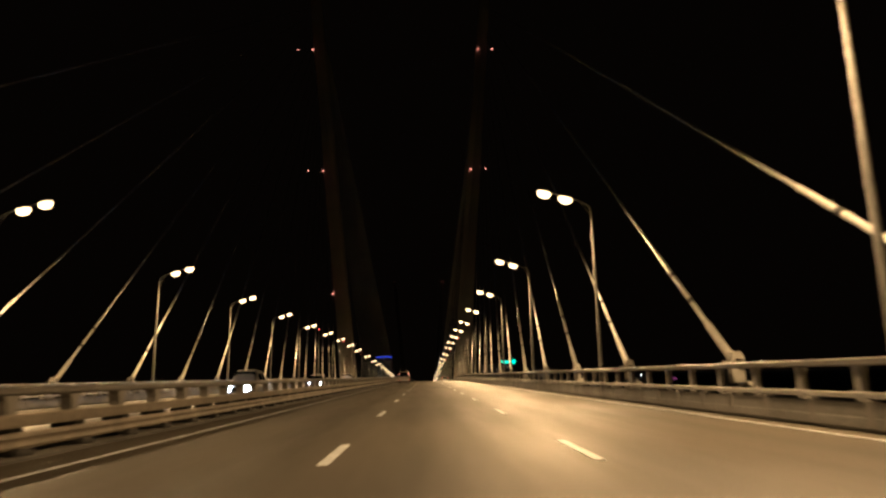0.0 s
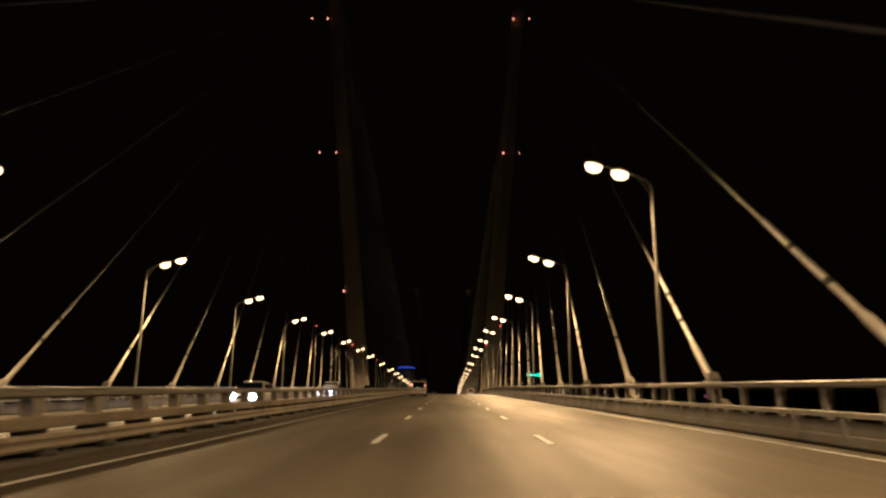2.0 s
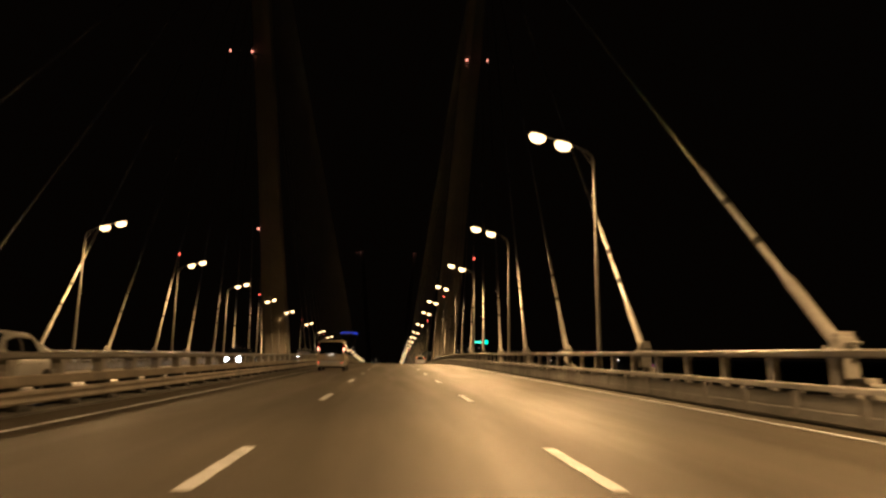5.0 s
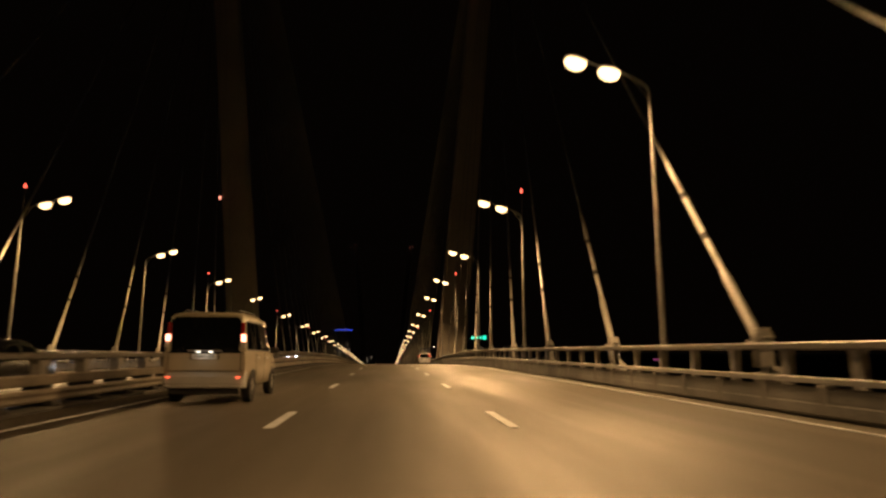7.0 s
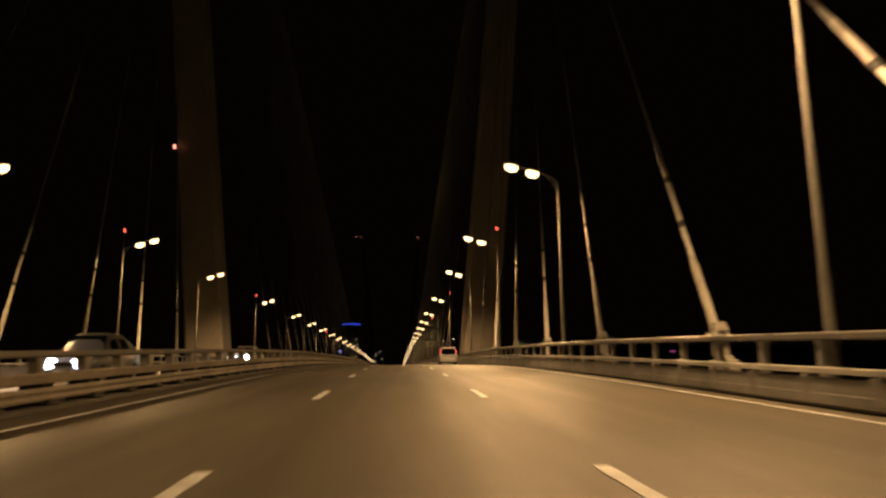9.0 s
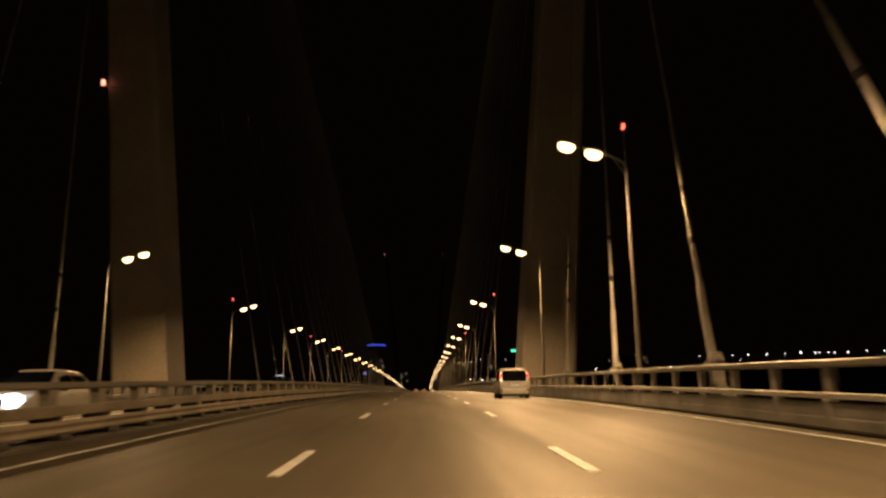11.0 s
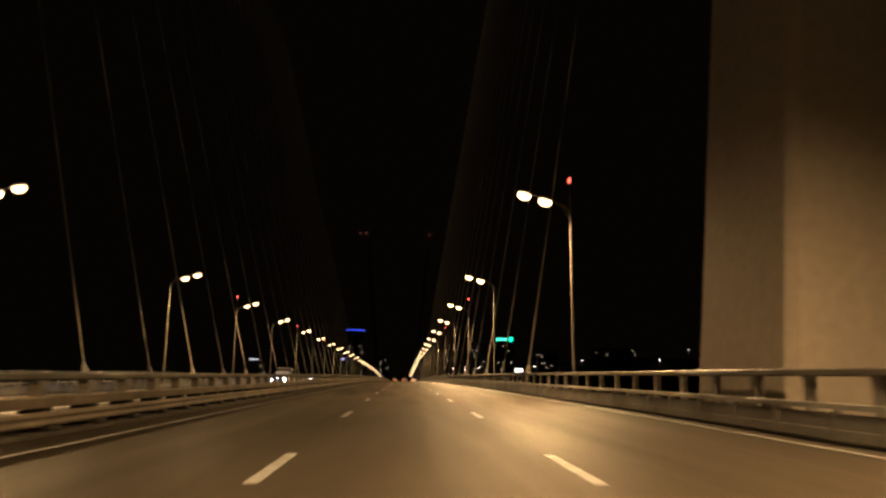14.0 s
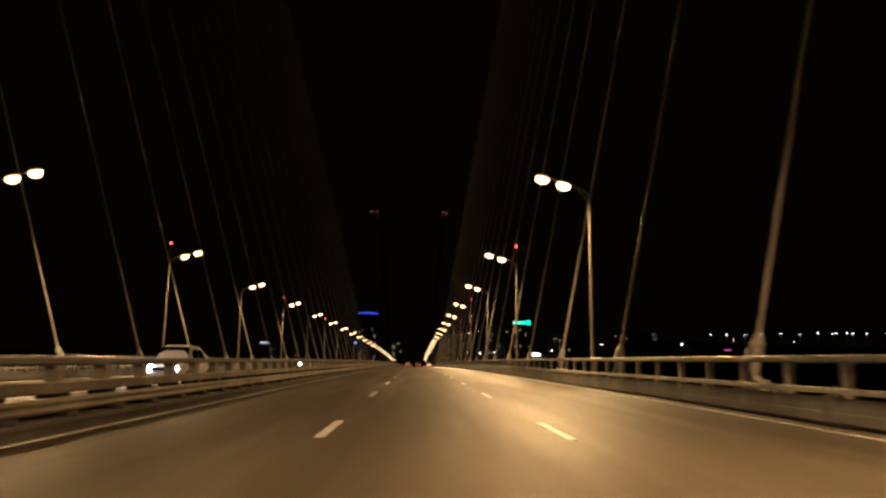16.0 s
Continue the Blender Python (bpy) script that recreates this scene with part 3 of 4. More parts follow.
class Shell:
    """A car's skin: rings of points from tail (y = 0) to nose. A station is y, underside, belt, roof, half widths at sill, belt and roof, slant."""

    def __init__(self, stations):
        self.s = stations

    def at(self, y):
        s = self.s
        for a, b in zip(s, s[1:]):
            if a[0] <= y <= b[0]:
                f = (y - a[0]) / (b[0] - a[0])
                return [lerp(p, q, f) for p, q in zip(a, b)]
        return list(s[0] if y < s[0][0] else s[-1])

    def ring(self, st):
        y, zb, zt, zr, wb, wt, wr, sl = st
        h = max(zr - zt, 0.02)

        def yy(z):
            return y + sl * max(0.0, (z - zt) / h)
        half = [(wb * 0.8, zb), (wb, zb + 0.07), (wt + 0.005, lerp(zb, zt, 0.5)), (wt, zt - 0.06), (wt - 0.025, zt), (lerp(wt, wr, 0.55), lerp(zt, zr, 0.5)),
                (wr, zr - 0.08 * min(1, h / 0.3)), (wr - 0.09, zr - 0.015), (wr * 0.55, zr)]
        pts = [(x, yy(z), z) for x, z in half]
        return pts + [(-x, v, z) for x, v, z in pts[::-1]]

    def body(self, bm):
        rings = [[bm.verts.new(p) for p in self.ring(st)] for st in self.s]
        n = len(rings[0])
        for a, b in zip(rings, rings[1:]):
            for k in range(n):
                bm.faces.new((a[k], a[(k + 1) % n], b[(k + 1) % n], b[k]))
        for k in range(n // 2 - 1):
            for r in (rings[0], rings[-1]):
                bm.faces.new((r[k], r[k + 1], r[n - 2 - k], r[n - 1 - k]))
        return bm

    def pane(self, bm, side, y0, y1, low=0.08, high=0.84, cut0=0.0, cut1=0.0, n=4, lift=0.006):
        """A side window between y0 and y1, from belt to roof; cut0 and cut1 slant its upper corners."""
        grid = []
        for j in range(4):
            g = lerp(low, high, j / 3)
            row = []
            for i in range(n + 1):
                f = i / n
                y = lerp(y0 + cut0 * g, y1 - cut1 * g, f)
                st = self.at(y)
                zt, zr, wt, wr = st[2], st[3], st[5], st[6]
                z = lerp(zt, zr - 0.08, g)
                fz = (z - zt) / max(zr - zt, 0.02)
                x = lerp(wt - 0.025, lerp(wt, wr, 0.55), fz / 0.5) if fz < 0.5 else lerp(lerp(wt, wr, 0.55), wr, (fz - 0.5) / 0.42)
                row.append((side * (x + lift), y, z))
            grid.append(row)
        vs = [[bm.verts.new(p) for p in r] for r in grid]
        for a, b in zip(vs, vs[1:]):
            for i in range(n):
                bm.faces.new((a[i], a[i + 1], b[i + 1], b[i]))
        return bm


def wheel(owner, x, y, r, w=0.19):
    s = 1 if x > 0 else -1
    bm = bmesh.new()
    prof = [(-w / 2, r * 0.62), (-w / 2, r * 0.9), (-w / 2 + 0.03, r), (w / 2 - 0.03, r), (w / 2, r * 0.9), (w / 2, r * 0.62)]
    seg = 20
    rings = [[bm.verts.new((x + a, y + b * math.cos(t), r + b * math.sin(t))) for a, b in prof] for t in (2 * math.pi * k / seg for k in range(seg))]
    for i in range(seg):
        a, b = rings[i], rings[(i + 1) % seg]
        for k in range(6):
            bm.faces.new((a[k], a[(k + 1) % 6], b[(k + 1) % 6], b[k]))
    tyre = part("wheel", bm, M_TYRE, owner, "black tyre", True)
    bm = bmesh.new()
    tube(bm, [(x - w * 0.35, y, r), (x + s * w * 0.38, y, r), (x + s * w * 0.42, y, r)], [r * 0.62, r * 0.62, r * 0.5], 16)
    for k in range(5):
        t = 2 * math.pi * k / 5
        box(bm, (x + s * w * 0.45, y + 0.3 * r * math.cos(t), r + 0.3 * r * math.sin(t)), (0.03, r * 0.5, 0.07), 0, pose(0, 0, 0, math.degrees(t)))
    part("rim", bm, M_RIM, tyre, "grey alloy rim")


PLATE_GLIM = bpy.data.lights.new("plate_light", "POINT")
PLATE_GLIM.energy, PLATE_GLIM.color, PLATE_GLIM.shadow_soft_size = 0.5, (1.0, 0.88, 0.7), 0.02


def lamp_block(owner, name, c, s, mat, label, bevel=0.02):
    bm = bmesh.new()
    box(bm, c, s, bevel)
    return part(name, bm, mat, owner, label)


def plate(owner, y, z, face):
    bm = bmesh.new()
    box(bm, (0, y, z), (0.52, 0.02, 0.115), 0.004)
    p = part("number_plate", bm, M_PLATE, owner, "white number plate")
    bm = bmesh.new()
    for i in range(7):
        box(bm, (-0.19 + 0.062 * i, y + face * 0.013, z), (0.026, 0.004, 0.055))
    part("plate_marking", bm, M_BAR, p)


def arch(bm, x, y, r):
    """A dark wheel arch ring."""
    s = 1 if x > 0 else -1
    n = 12
    inner, outer = [], []
    for k in range(n + 1):
        t = math.pi * k / n
        for lst, q in ((inner, r * 1.04), (outer, r * 1.2)):
            lst.append((x, y + q * math.cos(t), r * 0.95 + q * math.sin(t)))
    vi = [[bm.verts.new((p[0] + s * o, p[1], p[2])) for p in inner] for o in (-0.12, 0.012)]
    vo = [bm.verts.new((p[0] + s * 0.012, p[1], p[2])) for p in outer]
    vb = [bm.verts.new((p[0] - s * 0.12, p[1], p[2])) for p in outer]
    for k in range(n):
        bm.faces.new((vi[0][k], vi[0][k + 1], vi[1][k + 1], vi[1][k]))
        bm.faces.new((vi[1][k], vi[1][k + 1], vo[k + 1], vo[k]))
        bm.faces.new((vo[k], vo[k + 1], vb[k + 1], vb[k]))
    # dark disc behind the wheel
    c = bm.verts.new((x + s * 0.004, y, r * 0.95))
    ring = [bm.verts.new((x + s * 0.004, y + r * 1.08 * math.cos(2 * math.pi * k / 16), r * 0.95 + r * 1.08 * math.sin(2 * math.pi * k / 16))) for k in range(16)]
    for k in range(16):
        bm.faces.new((c, ring[k], ring[(k + 1) % 16]))


def vehicle(name, label, category, place, heading, paint, L, stations, windows, rear, wheels, head_on=False, tail_on=True, screen=None, roof_rails=False, seams=()):
    """A car at its place, tail at local y = 0 and nose at y = L, turned by heading."""
    root = tagged(empty(name, place), label, category, "vehicles on the bridge")
    shell = Shell(stations)
    st0 = stations[0]
    bm = bmesh.new()
    shell.body(bm)
    body = part("body", bm, paint, root, "painted metal body", True)
    for p in body.data.polygons:
        p.use_smooth = abs(p.normal.y) < 0.8
    r, front_y, rear_y, half = wheels
    for x in (-half, half):
        for y in (rear_y, front_y):
            wheel(root, x - (0.06 if x > 0 else -0.06), y, r)
            st = shell.at(y)
            bm = bmesh.new()
            arch(bm, (1 if x > 0 else -1) * (st[5] + 0.004), y, r)
            part("wheel_arch", bm, M_TRIM, body)
    for side in (-1, 1):
        for y0, y1, c0, c1 in windows:
            bm = bmesh.new()
            shell.pane(bm, side, y0, y1, cut0=c0, cut1=c1)
            part("side_window", bm, M_GLASS, body, "dark side window", True)
        first, last = min(windows), max(windows, key=lambda w: w[1])
        bm = bmesh.new()
        shell.pane(bm, side, first[0] - 0.03, last[1] + 0.03, 0.04, 0.88, first[2], last[3], 14, 0.003)
        part("window_surround", bm, M_TRIM, body, "black pillars between the side windows", True)
    for side in (-1, 1):
        for ys in seams:
            bm = bmesh.new()
            st = shell.at(ys)
            zs = [lerp(st[1] + 0.1, st[2] - 0.02, k / 5) for k in range(6)]
            def skin(z):
                f = (z - st[1]) / (st[2] - st[1])
                return lerp(st[4], st[5] + 0.005, min(1, f / 0.5)) if f < 0.5 else st[5] + 0.004
            tube(bm, [(side * (skin(z) - 0.002), ys, z) for z in zs], [0.007] * 6, 5)
            part("door_seam", bm, M_TRIM, body)
    # tail: window, lamps, bumper, plate, wiper
    y, zb, zt, zr, wb, wt, wr, sl = st0
    h = zr - zt
    lean = math.degrees(math.atan2(sl, h)) if h > 0.1 else 0
    bm = bmesh.new()
    k = rear["glass"]
    z0, z1 = lerp(zt, zr, k[0]), lerp(zt, zr, k[1])
    outline = []
    for cx, cz, a0 in ((1, 1, 0), (-1, 1, 90), (-1, 0, 180), (1, 0, 270)):
        r = 0.11 if cz else 0.06
        for q in range(5):
            t = math.radians(a0 + 22.5 * q)
            z = (z1 - r if cz else z0 + r) + r * math.sin(t)
            edge = lerp(wt, wr, (z - zt) / h) * k[2]
            outline.append((cx * (edge - r) + r * math.cos(t), z))
    vs = [[bm.verts.new((x, y + sl * (z - zt) / h + o + 0.03 * (x / wt) ** 2 - 0.012, z)) for x, z in outline] for o in (-0.012, 0.03)]
    hub = bm.verts.new((0, y + sl * ((z0 + z1) / 2 - zt) / h - 0.03, (z0 + z1) / 2))
    for i in range(20):
        bm.faces.new((hub, vs[0][i], vs[0][(i + 1) % 20]))
        bm.faces.new((vs[0][i], vs[0][(i + 1) % 20], vs[1][(i + 1) % 20], vs[1][i]))
    part("rear_window", bm, M_GLASS, body, "dark tailgate window")
    if "wiper" in rear:
        bm = bmesh.new()
        tube(bm, [(0.05, y - 0.02, z0 - 0.02), (0.22, y - 0.025 + sl * 0.15, z0 + 0.1), (0.36, y - 0.02 + sl * 0.1, z0 + 0.05)], [0.018, 0.012, 0.008], 6)
        part("rear_wiper", bm, M_TRIM, body)
    for side in (-1, 1):
        for (x, z, w, hh, kind) in rear["lamps"]:
            yo = y + sl * max(0, (z - zt) / h)
            if kind == "tear":
                bm = bmesh.new()
                bmesh.ops.create_uvsphere(bm, u_segments=14, v_segments=12, radius=1)
                for v in bm.verts:
                    v.co.x *= 1 - 0.35 * v.co.z
                lamp_turn = pose(0, 0, 0, -lean) @ pose(0, 0, 0, 0, -side * math.degrees(math.atan2(wt - wr, h)), 0)
                m = pose(side * x, yo + 0.02, z) @ lamp_turn
                bmesh.ops.transform(bm, matrix=m @ Matrix.Diagonal((w, 0.06, hh, 1)), verts=bm.verts)
                lamp = part("tail_lamp", bm, M_TAIL_SOFT, body, "tall red tail lamp with a glowing bulb", True)
                for dz, sx, sz, mat in ((0.40, 0.45, 0.26, M_TAIL_CORE), (-0.62, 0.4, 0.14, M_CLEAR)):
                    bm = bmesh.new()
                    bmesh.ops.create_uvsphere(bm, u_segments=10, v_segments=8, radius=1)
                    bmesh.ops.transform(bm, matrix=m @ pose(side * 0.012, -0.03, dz * hh) @ Matrix.Diagonal((w * sx, 0.04, hh * sz, 1)), verts=bm.verts)
                    part("bulb", bm, mat, lamp, "", True)
                continue
            turn = pose(0, 0, 0, -lean if z > zt else 0)
            bm = bmesh.new()
            box(bm, (side * x, yo + 0.025, z), (w, 0.08, hh), 0.02, turn)
            part("tail_lamp", bm, {"hot": M_TAIL_CORE, "lit": M_TAIL if tail_on else M_TAIL_DARK, "red": M_TAIL_DARK, "clear": M_CLEAR}[kind], body,
                 {"hot": "brightly glowing red tail lamp", "lit": "glowing red tail lamp", "red": "dark red reflector", "clear": "clear reversing lamp"}[kind])
    bz, bh = rear["bumper"]
    bm = bmesh.new()
    top, low, wide = bz + bh * 0.5, bz - bh * 0.5, max(wt, 0.8) + 0.01
    section = [(0.06, top + 0.06), (-0.02, top + 0.05), (-0.1, top - 0.015), (-0.125, top - 0.05), (-0.125, low + 0.07), (-0.11, low + 0.04),
               (-0.13, low + 0.03), (-0.13, low - 0.005), (-0.08, low - 0.03), (0.06, low - 0.03)]
    rings = []
    for q in range(-9, 10):
        f = q / 9
        bend = 0.05 * f ** 2 + 0.16 * abs(f) ** 12
        rings.append([bm.verts.new((wide * math.copysign(abs(f) ** 0.8, f), y + v + bend, z)) for v, z in section])
    for r0, r1 in zip(rings, rings[1:]):
        for q in range(len(section)):
            bm.faces.new((r0[q], r0[(q + 1) % len(section)], r1[(q + 1) % len(section)], r1[q]))
    bm.faces.new(rings[0])
    bm.faces.new(rings[-1][::-1])
    bumper = part("rear_bumper", bm, rear.get("bumper_paint", paint), body, "painted rear bumper")
    if "lip" not in rear:
        bm = bmesh.new()
        box(bm, (0, y - 0.145, bz - bh * 0.28), (wt * 1.5, 0.03, 0.05), 0.01)
        part("bumper_trim", bm, M_TRIM, bumper)
    if "lip" in rear:
        bm = bmesh.new()
        box(bm, (0, y - 0.012, top + 0.068), (wt * 1.9, 0.03, 0.016), 0.004)
        part("shut_line", bm, M_TRIM, body)
        for side in (-1, 1):
            bm = bmesh.new()
            box(bm, (side * wt * 0.9, y - 0.004, (top + 0.07 + zt) / 2), (0.014, 0.03, zt - top - 0.1))
            part("shut_line", bm, M_TRIM, body)
        bm = bmesh.new()
        box(bm, (0, y + 0.1, bz - bh * 0.5 - 0.09), (wt * 1.7, 0.1, 0.14), 0.02)
        part("underbody_panel", bm, M_TRIM, body)
    if "marker" in rear:
        x, z, w, hh, kind = rear["marker"]
        for side in (-1, 1):
            lamp_block(bumper, "bumper_lamp", (side * x, y - 0.085, z), (w, 0.05, hh), M_TAIL if kind == "lit" else M_TAIL_DARK,
                       "small glowing red bumper lamp" if kind == "lit" else "dark red bumper reflector", 0.015)
    pz = rear["plate"]
    if "strip" in rear:
        bm = bmesh.new()
        box(bm, (0, y - 0.03, zt - 0.03), (wt * 1.8, 0.05, 0.03), 0.012)
        part("tailgate_ledge", bm, paint, body)
        for side in (-1, 1):
            bm = bmesh.new()
            box(bm, (side * 0.5, y - 0.012, pz + 0.06), (0.2, 0.02, 0.035), 0.008)
            part("badge", bm, M_RIM, body, "small chrome badge bar")
    bm = bmesh.new()
    box(bm, (0, y - 0.004, pz + 0.01), (0.6, 0.03, 0.15), 0.01)
    part("plate_recess", bm, M_TRIM, body)
    plate(body, y - 0.03, pz, -1)
    if tail_on and "lip" in rear:
        glim = new("plate_light", PLATE_GLIM)
        glim.parent = body
        glim.matrix_basis = pose(0, y - 0.2, pz + 0.04)
    bm = bmesh.new()
    box(bm, (0, y - 0.02, pz + 0.12), (0.7, 0.05, 0.035), 0.01)
    part("tailgate_grip", bm, M_RIM if "chrome" in rear else paint, body)
    if "chrome" in rear:
        for s in (-1, 1):
            lamp_block(body, "plate_light", (s * 0.13, y - 0.03, pz + 0.095), (0.07, 0.04, 0.02), M_PLATE_LIGHT, "small white plate light", 0.004)
    # nose: lamps, grille, bumper, screen
    yn = L
    stn = stations[-1]
    for side in (-1, 1):
        bm = bmesh.new()
        bmesh.ops.create_uvsphere(bm, u_segments=12, v_segments=8, radius=1)
        bmesh.ops.transform(bm, matrix=pose(side * (stn[5] - 0.24), yn - 0.03, rear["head_z"]) @ Matrix.Diagonal((0.24, 0.08, 0.15, 1)), verts=bm.verts)
        part("headlamp", bm, M_HEADLIGHT if head_on else M_CLEAR, body, "bright cool white headlamp" if head_on else "clear headlamp", True)
        bm = bmesh.new()
        st = shell.at(rear["mirror_y"])
        box(bm, (side * (st[5] + 0.1), rear["mirror_y"], st[2] + 0.08), (0.2, 0.1, 0.15), 0.03)
        box(bm, (side * (st[5] + 0.01), rear["mirror_y"] + 0.02, st[2] + 0.03), (0.08, 0.06, 0.04))
        part("side_mirror", bm, M_TRIM, body, "dark side mirror")
        for y0, y1, c0, c1 in windows[:2]:
            bm = bmesh.new()
            st = shell.at((y0 + y1) / 2 - 0.3)
            box(bm, (side * (st[5] + 0.012), (y0 + y1) / 2 - 0.32, st[2] - 0.12), (0.03, 0.16, 0.035), 0.01)
            part("door_handle", bm, M_RIM, body, "bright door handle")
    bm = bmesh.new()
    box(bm, (0, yn + 0.005, rear["head_z"] - 0.02), (0.9, 0.05, 0.13), 0.02)
    for i in range(3):
        box(bm, (0, yn + 0.03, rear["head_z"] - 0.06 + 0.04 * i), (0.86, 0.02, 0.012))
    part("grille", bm, M_TRIM, body)
    bm = bmesh.new()
    box(bm, (0, yn - 0.03, 0.42), (stn[5] * 1.98, 0.2, 0.26), 0.05)
    part("front_bumper", bm, paint, body)
    plate(body, yn + 0.08, 0.42, 1)
    if screen:
        ya, za, wa, yb, zb2, wb2 = screen
        bm = bmesh.new()
        v = [bm.verts.new(p) for p in ((-wa, ya + 0.012, za + 0.01), (wa, ya + 0.012, za + 0.01), (wb2, yb + 0.012, zb2 + 0.01), (-wb2, yb + 0.012, zb2 + 0.01))]
        u = [bm.verts.new(p.co + Vector((0, -0.02, -0.02))) for p in v]
        bm.faces.new(v)
        for i in range(4):
            bm.faces.new((v[i], v[(i + 1) % 4], u[(i + 1) % 4], u[i]))
        part("windscreen", bm, M_GLASS, body, "dark windscreen")
    if roof_rails:
        for side in (-1, 1):
            bm = bmesh.new()
            ys = [0.5, 0.7, L * 0.35, L * 0.55, L * 0.6]
            tube(bm, [(side * (wr - 0.14), v, shell.at(v)[3] + (0.0 if i in (0, 4) else 0.06)) for i, v in enumerate(ys)], [0.018] * 5, 6)
            part("roof_rail", bm, M_TRIM, body)
    return root


def on_deck(x, y, heading=0):
    """Tail at (x, y) on the deck, heading 0 along the bridge, 180 against it."""
    slope = math.degrees(math.atan(grade(y)))
    return pose(x, y, deck(y) + 0.003 - (cross(x - 0.8) if x < MID_X else 0.0), slope if heading == 0 else -slope, 0, heading)


P_SILVER = material("silver_car_paint", (0.60, 0.60, 0.585), 0.22, 0.15, grain=0.03, scale=40, stain=0.08, stain_scale=1.5)
P_BEIGE = material("two_tone_beige_paint", (0.56, 0.50, 0.39), 0.22, 0.1, grain=0.03, scale=40, stain=0.08, stain_scale=1.5)
P_WHITE = material("white_car_paint", (0.62, 0.62, 0.60), 0.3, 0.0, stain=0.08, stain_scale=1.5)
P_DARK = material("dark_car_paint", (0.03, 0.032, 0.036), 0.25, 0.3, stain=0.08, stain_scale=1.5)
P_GREY = material("grey_car_paint", (0.16, 0.165, 0.17), 0.28, 0.4, stain=0.08, stain_scale=1.5)


def minivan(place):
    L = 3.86
    st = [(0.0, 0.30, 0.96, 1.58, 0.70, 0.775, 0.62, 0.20), (0.05, 0.27, 0.96, 1.635, 0.76, 0.815, 0.67, 0.19), (0.15, 0.25, 0.955, 1.655, 0.79, 0.835, 0.69, 0.15), (0.35, 0.24, 0.95, 1.675, 0.81, 0.84, 0.70, 0.07),
          (1.4, 0.22, 0.94, 1.69, 0.82, 0.84, 0.70, 0.0), (2.25, 0.22, 0.93, 1.645, 0.82, 0.84, 0.69, 0.0), (2.55, 0.22, 0.93, 1.55, 0.82, 0.835, 0.67, 0.0),
          (3.2, 0.22, 0.91, 1.03, 0.81, 0.82, 0.68, 0.0), (3.6, 0.24, 0.84, 0.91, 0.78, 0.79, 0.66, 0.0), (3.82, 0.28, 0.74, 0.78, 0.67, 0.71, 0.6, 0.0), (L, 0.32, 0.68, 0.71, 0.61, 0.67, 0.56, 0.0)]
    win = [(0.98, 1.88, 0.0, 0.0), (1.93, 2.95, 0.0, 0.42), (0.26, 0.92, 0.1, 0.0)]
    rear = dict(glass=(-0.02, 0.95, 0.99), wiper=True, bumper=(0.42, 0.26), plate=0.74, head_z=0.66, mirror_y=2.75,
                lamps=[(0.755, 1.26, 0.055, 0.23, "tear"), ], lip=True, marker=(0.70, 0.50, 0.13, 0.075, "red"), strip=True)
    return vehicle("minivan", "silver compact minivan with lit red tail lamps in the kerb lane", "car", place, 0, P_SILVER, L, st, win, rear, (0.30, 3.05, 0.62, 0.80),
                   screen=(3.1, 1.1, 0.68, 2.56, 1.56, 0.6), seams=(0.93, 1.9, 2.95))


def van(place):
    L = 4.6
    st = [(0.0, 0.32, 1.08, 1.86, 0.78, 0.84, 0.72, 0.10), (0.06, 0.36, 1.08, 1.90, 0.80, 0.85, 0.75, 0.09), (0.4, 0.30, 1.07, 1.93, 0.82, 0.86, 0.76, 0.02),
          (2.0, 0.28, 1.06, 1.94, 0.83, 0.86, 0.76, 0.0), (3.1, 0.28, 1.05, 1.88, 0.83, 0.86, 0.74, 0.0), (3.35, 0.28, 1.04, 1.76, 0.83, 0.855, 0.72, 0.0),
          (3.95, 0.28, 1.02, 1.16, 0.82, 0.84, 0.72, 0.0), (4.35, 0.30, 0.94, 1.02, 0.79, 0.81, 0.70, 0.0), (4.55, 0.34, 0.84, 0.9, 0.72, 0.75, 0.64, 0.0), (L, 0.36, 0.78, 0.82, 0.66, 0.7, 0.6, 0.0)]
    win = [(1.33, 2.38, 0.0, 0.0), (2.44, 3.7, 0.0, 0.45), (0.3, 1.27, 0.05, 0.0)]
    rear = dict(glass=(-0.04, 0.95, 0.99), wiper=True, lip=True, bumper=(0.48, 0.26), plate=0.98, head_z=0.76, mirror_y=3.45, chrome=True,
                lamps=[(0.785, 1.37, 0.085, 0.15, "hot"), (0.765, 1.58, 0.08, 0.24, "red"), (0.80, 1.22, 0.085, 0.12, "clear")], marker=(0.72, 0.55, 0.09, 0.032, "lit"), bumper_paint=P_SILVER)
    return vehicle("van", "beige and silver passenger van with lit tail lamps, inner lane", "van", place, 0, P_BEIGE, L, st, win, rear, (0.33, 3.75, 0.85, 0.83),
                   screen=(3.85, 1.2, 0.72, 3.32, 1.76, 0.64), roof_rails=True, seams=(1.3, 2.4, 3.6))


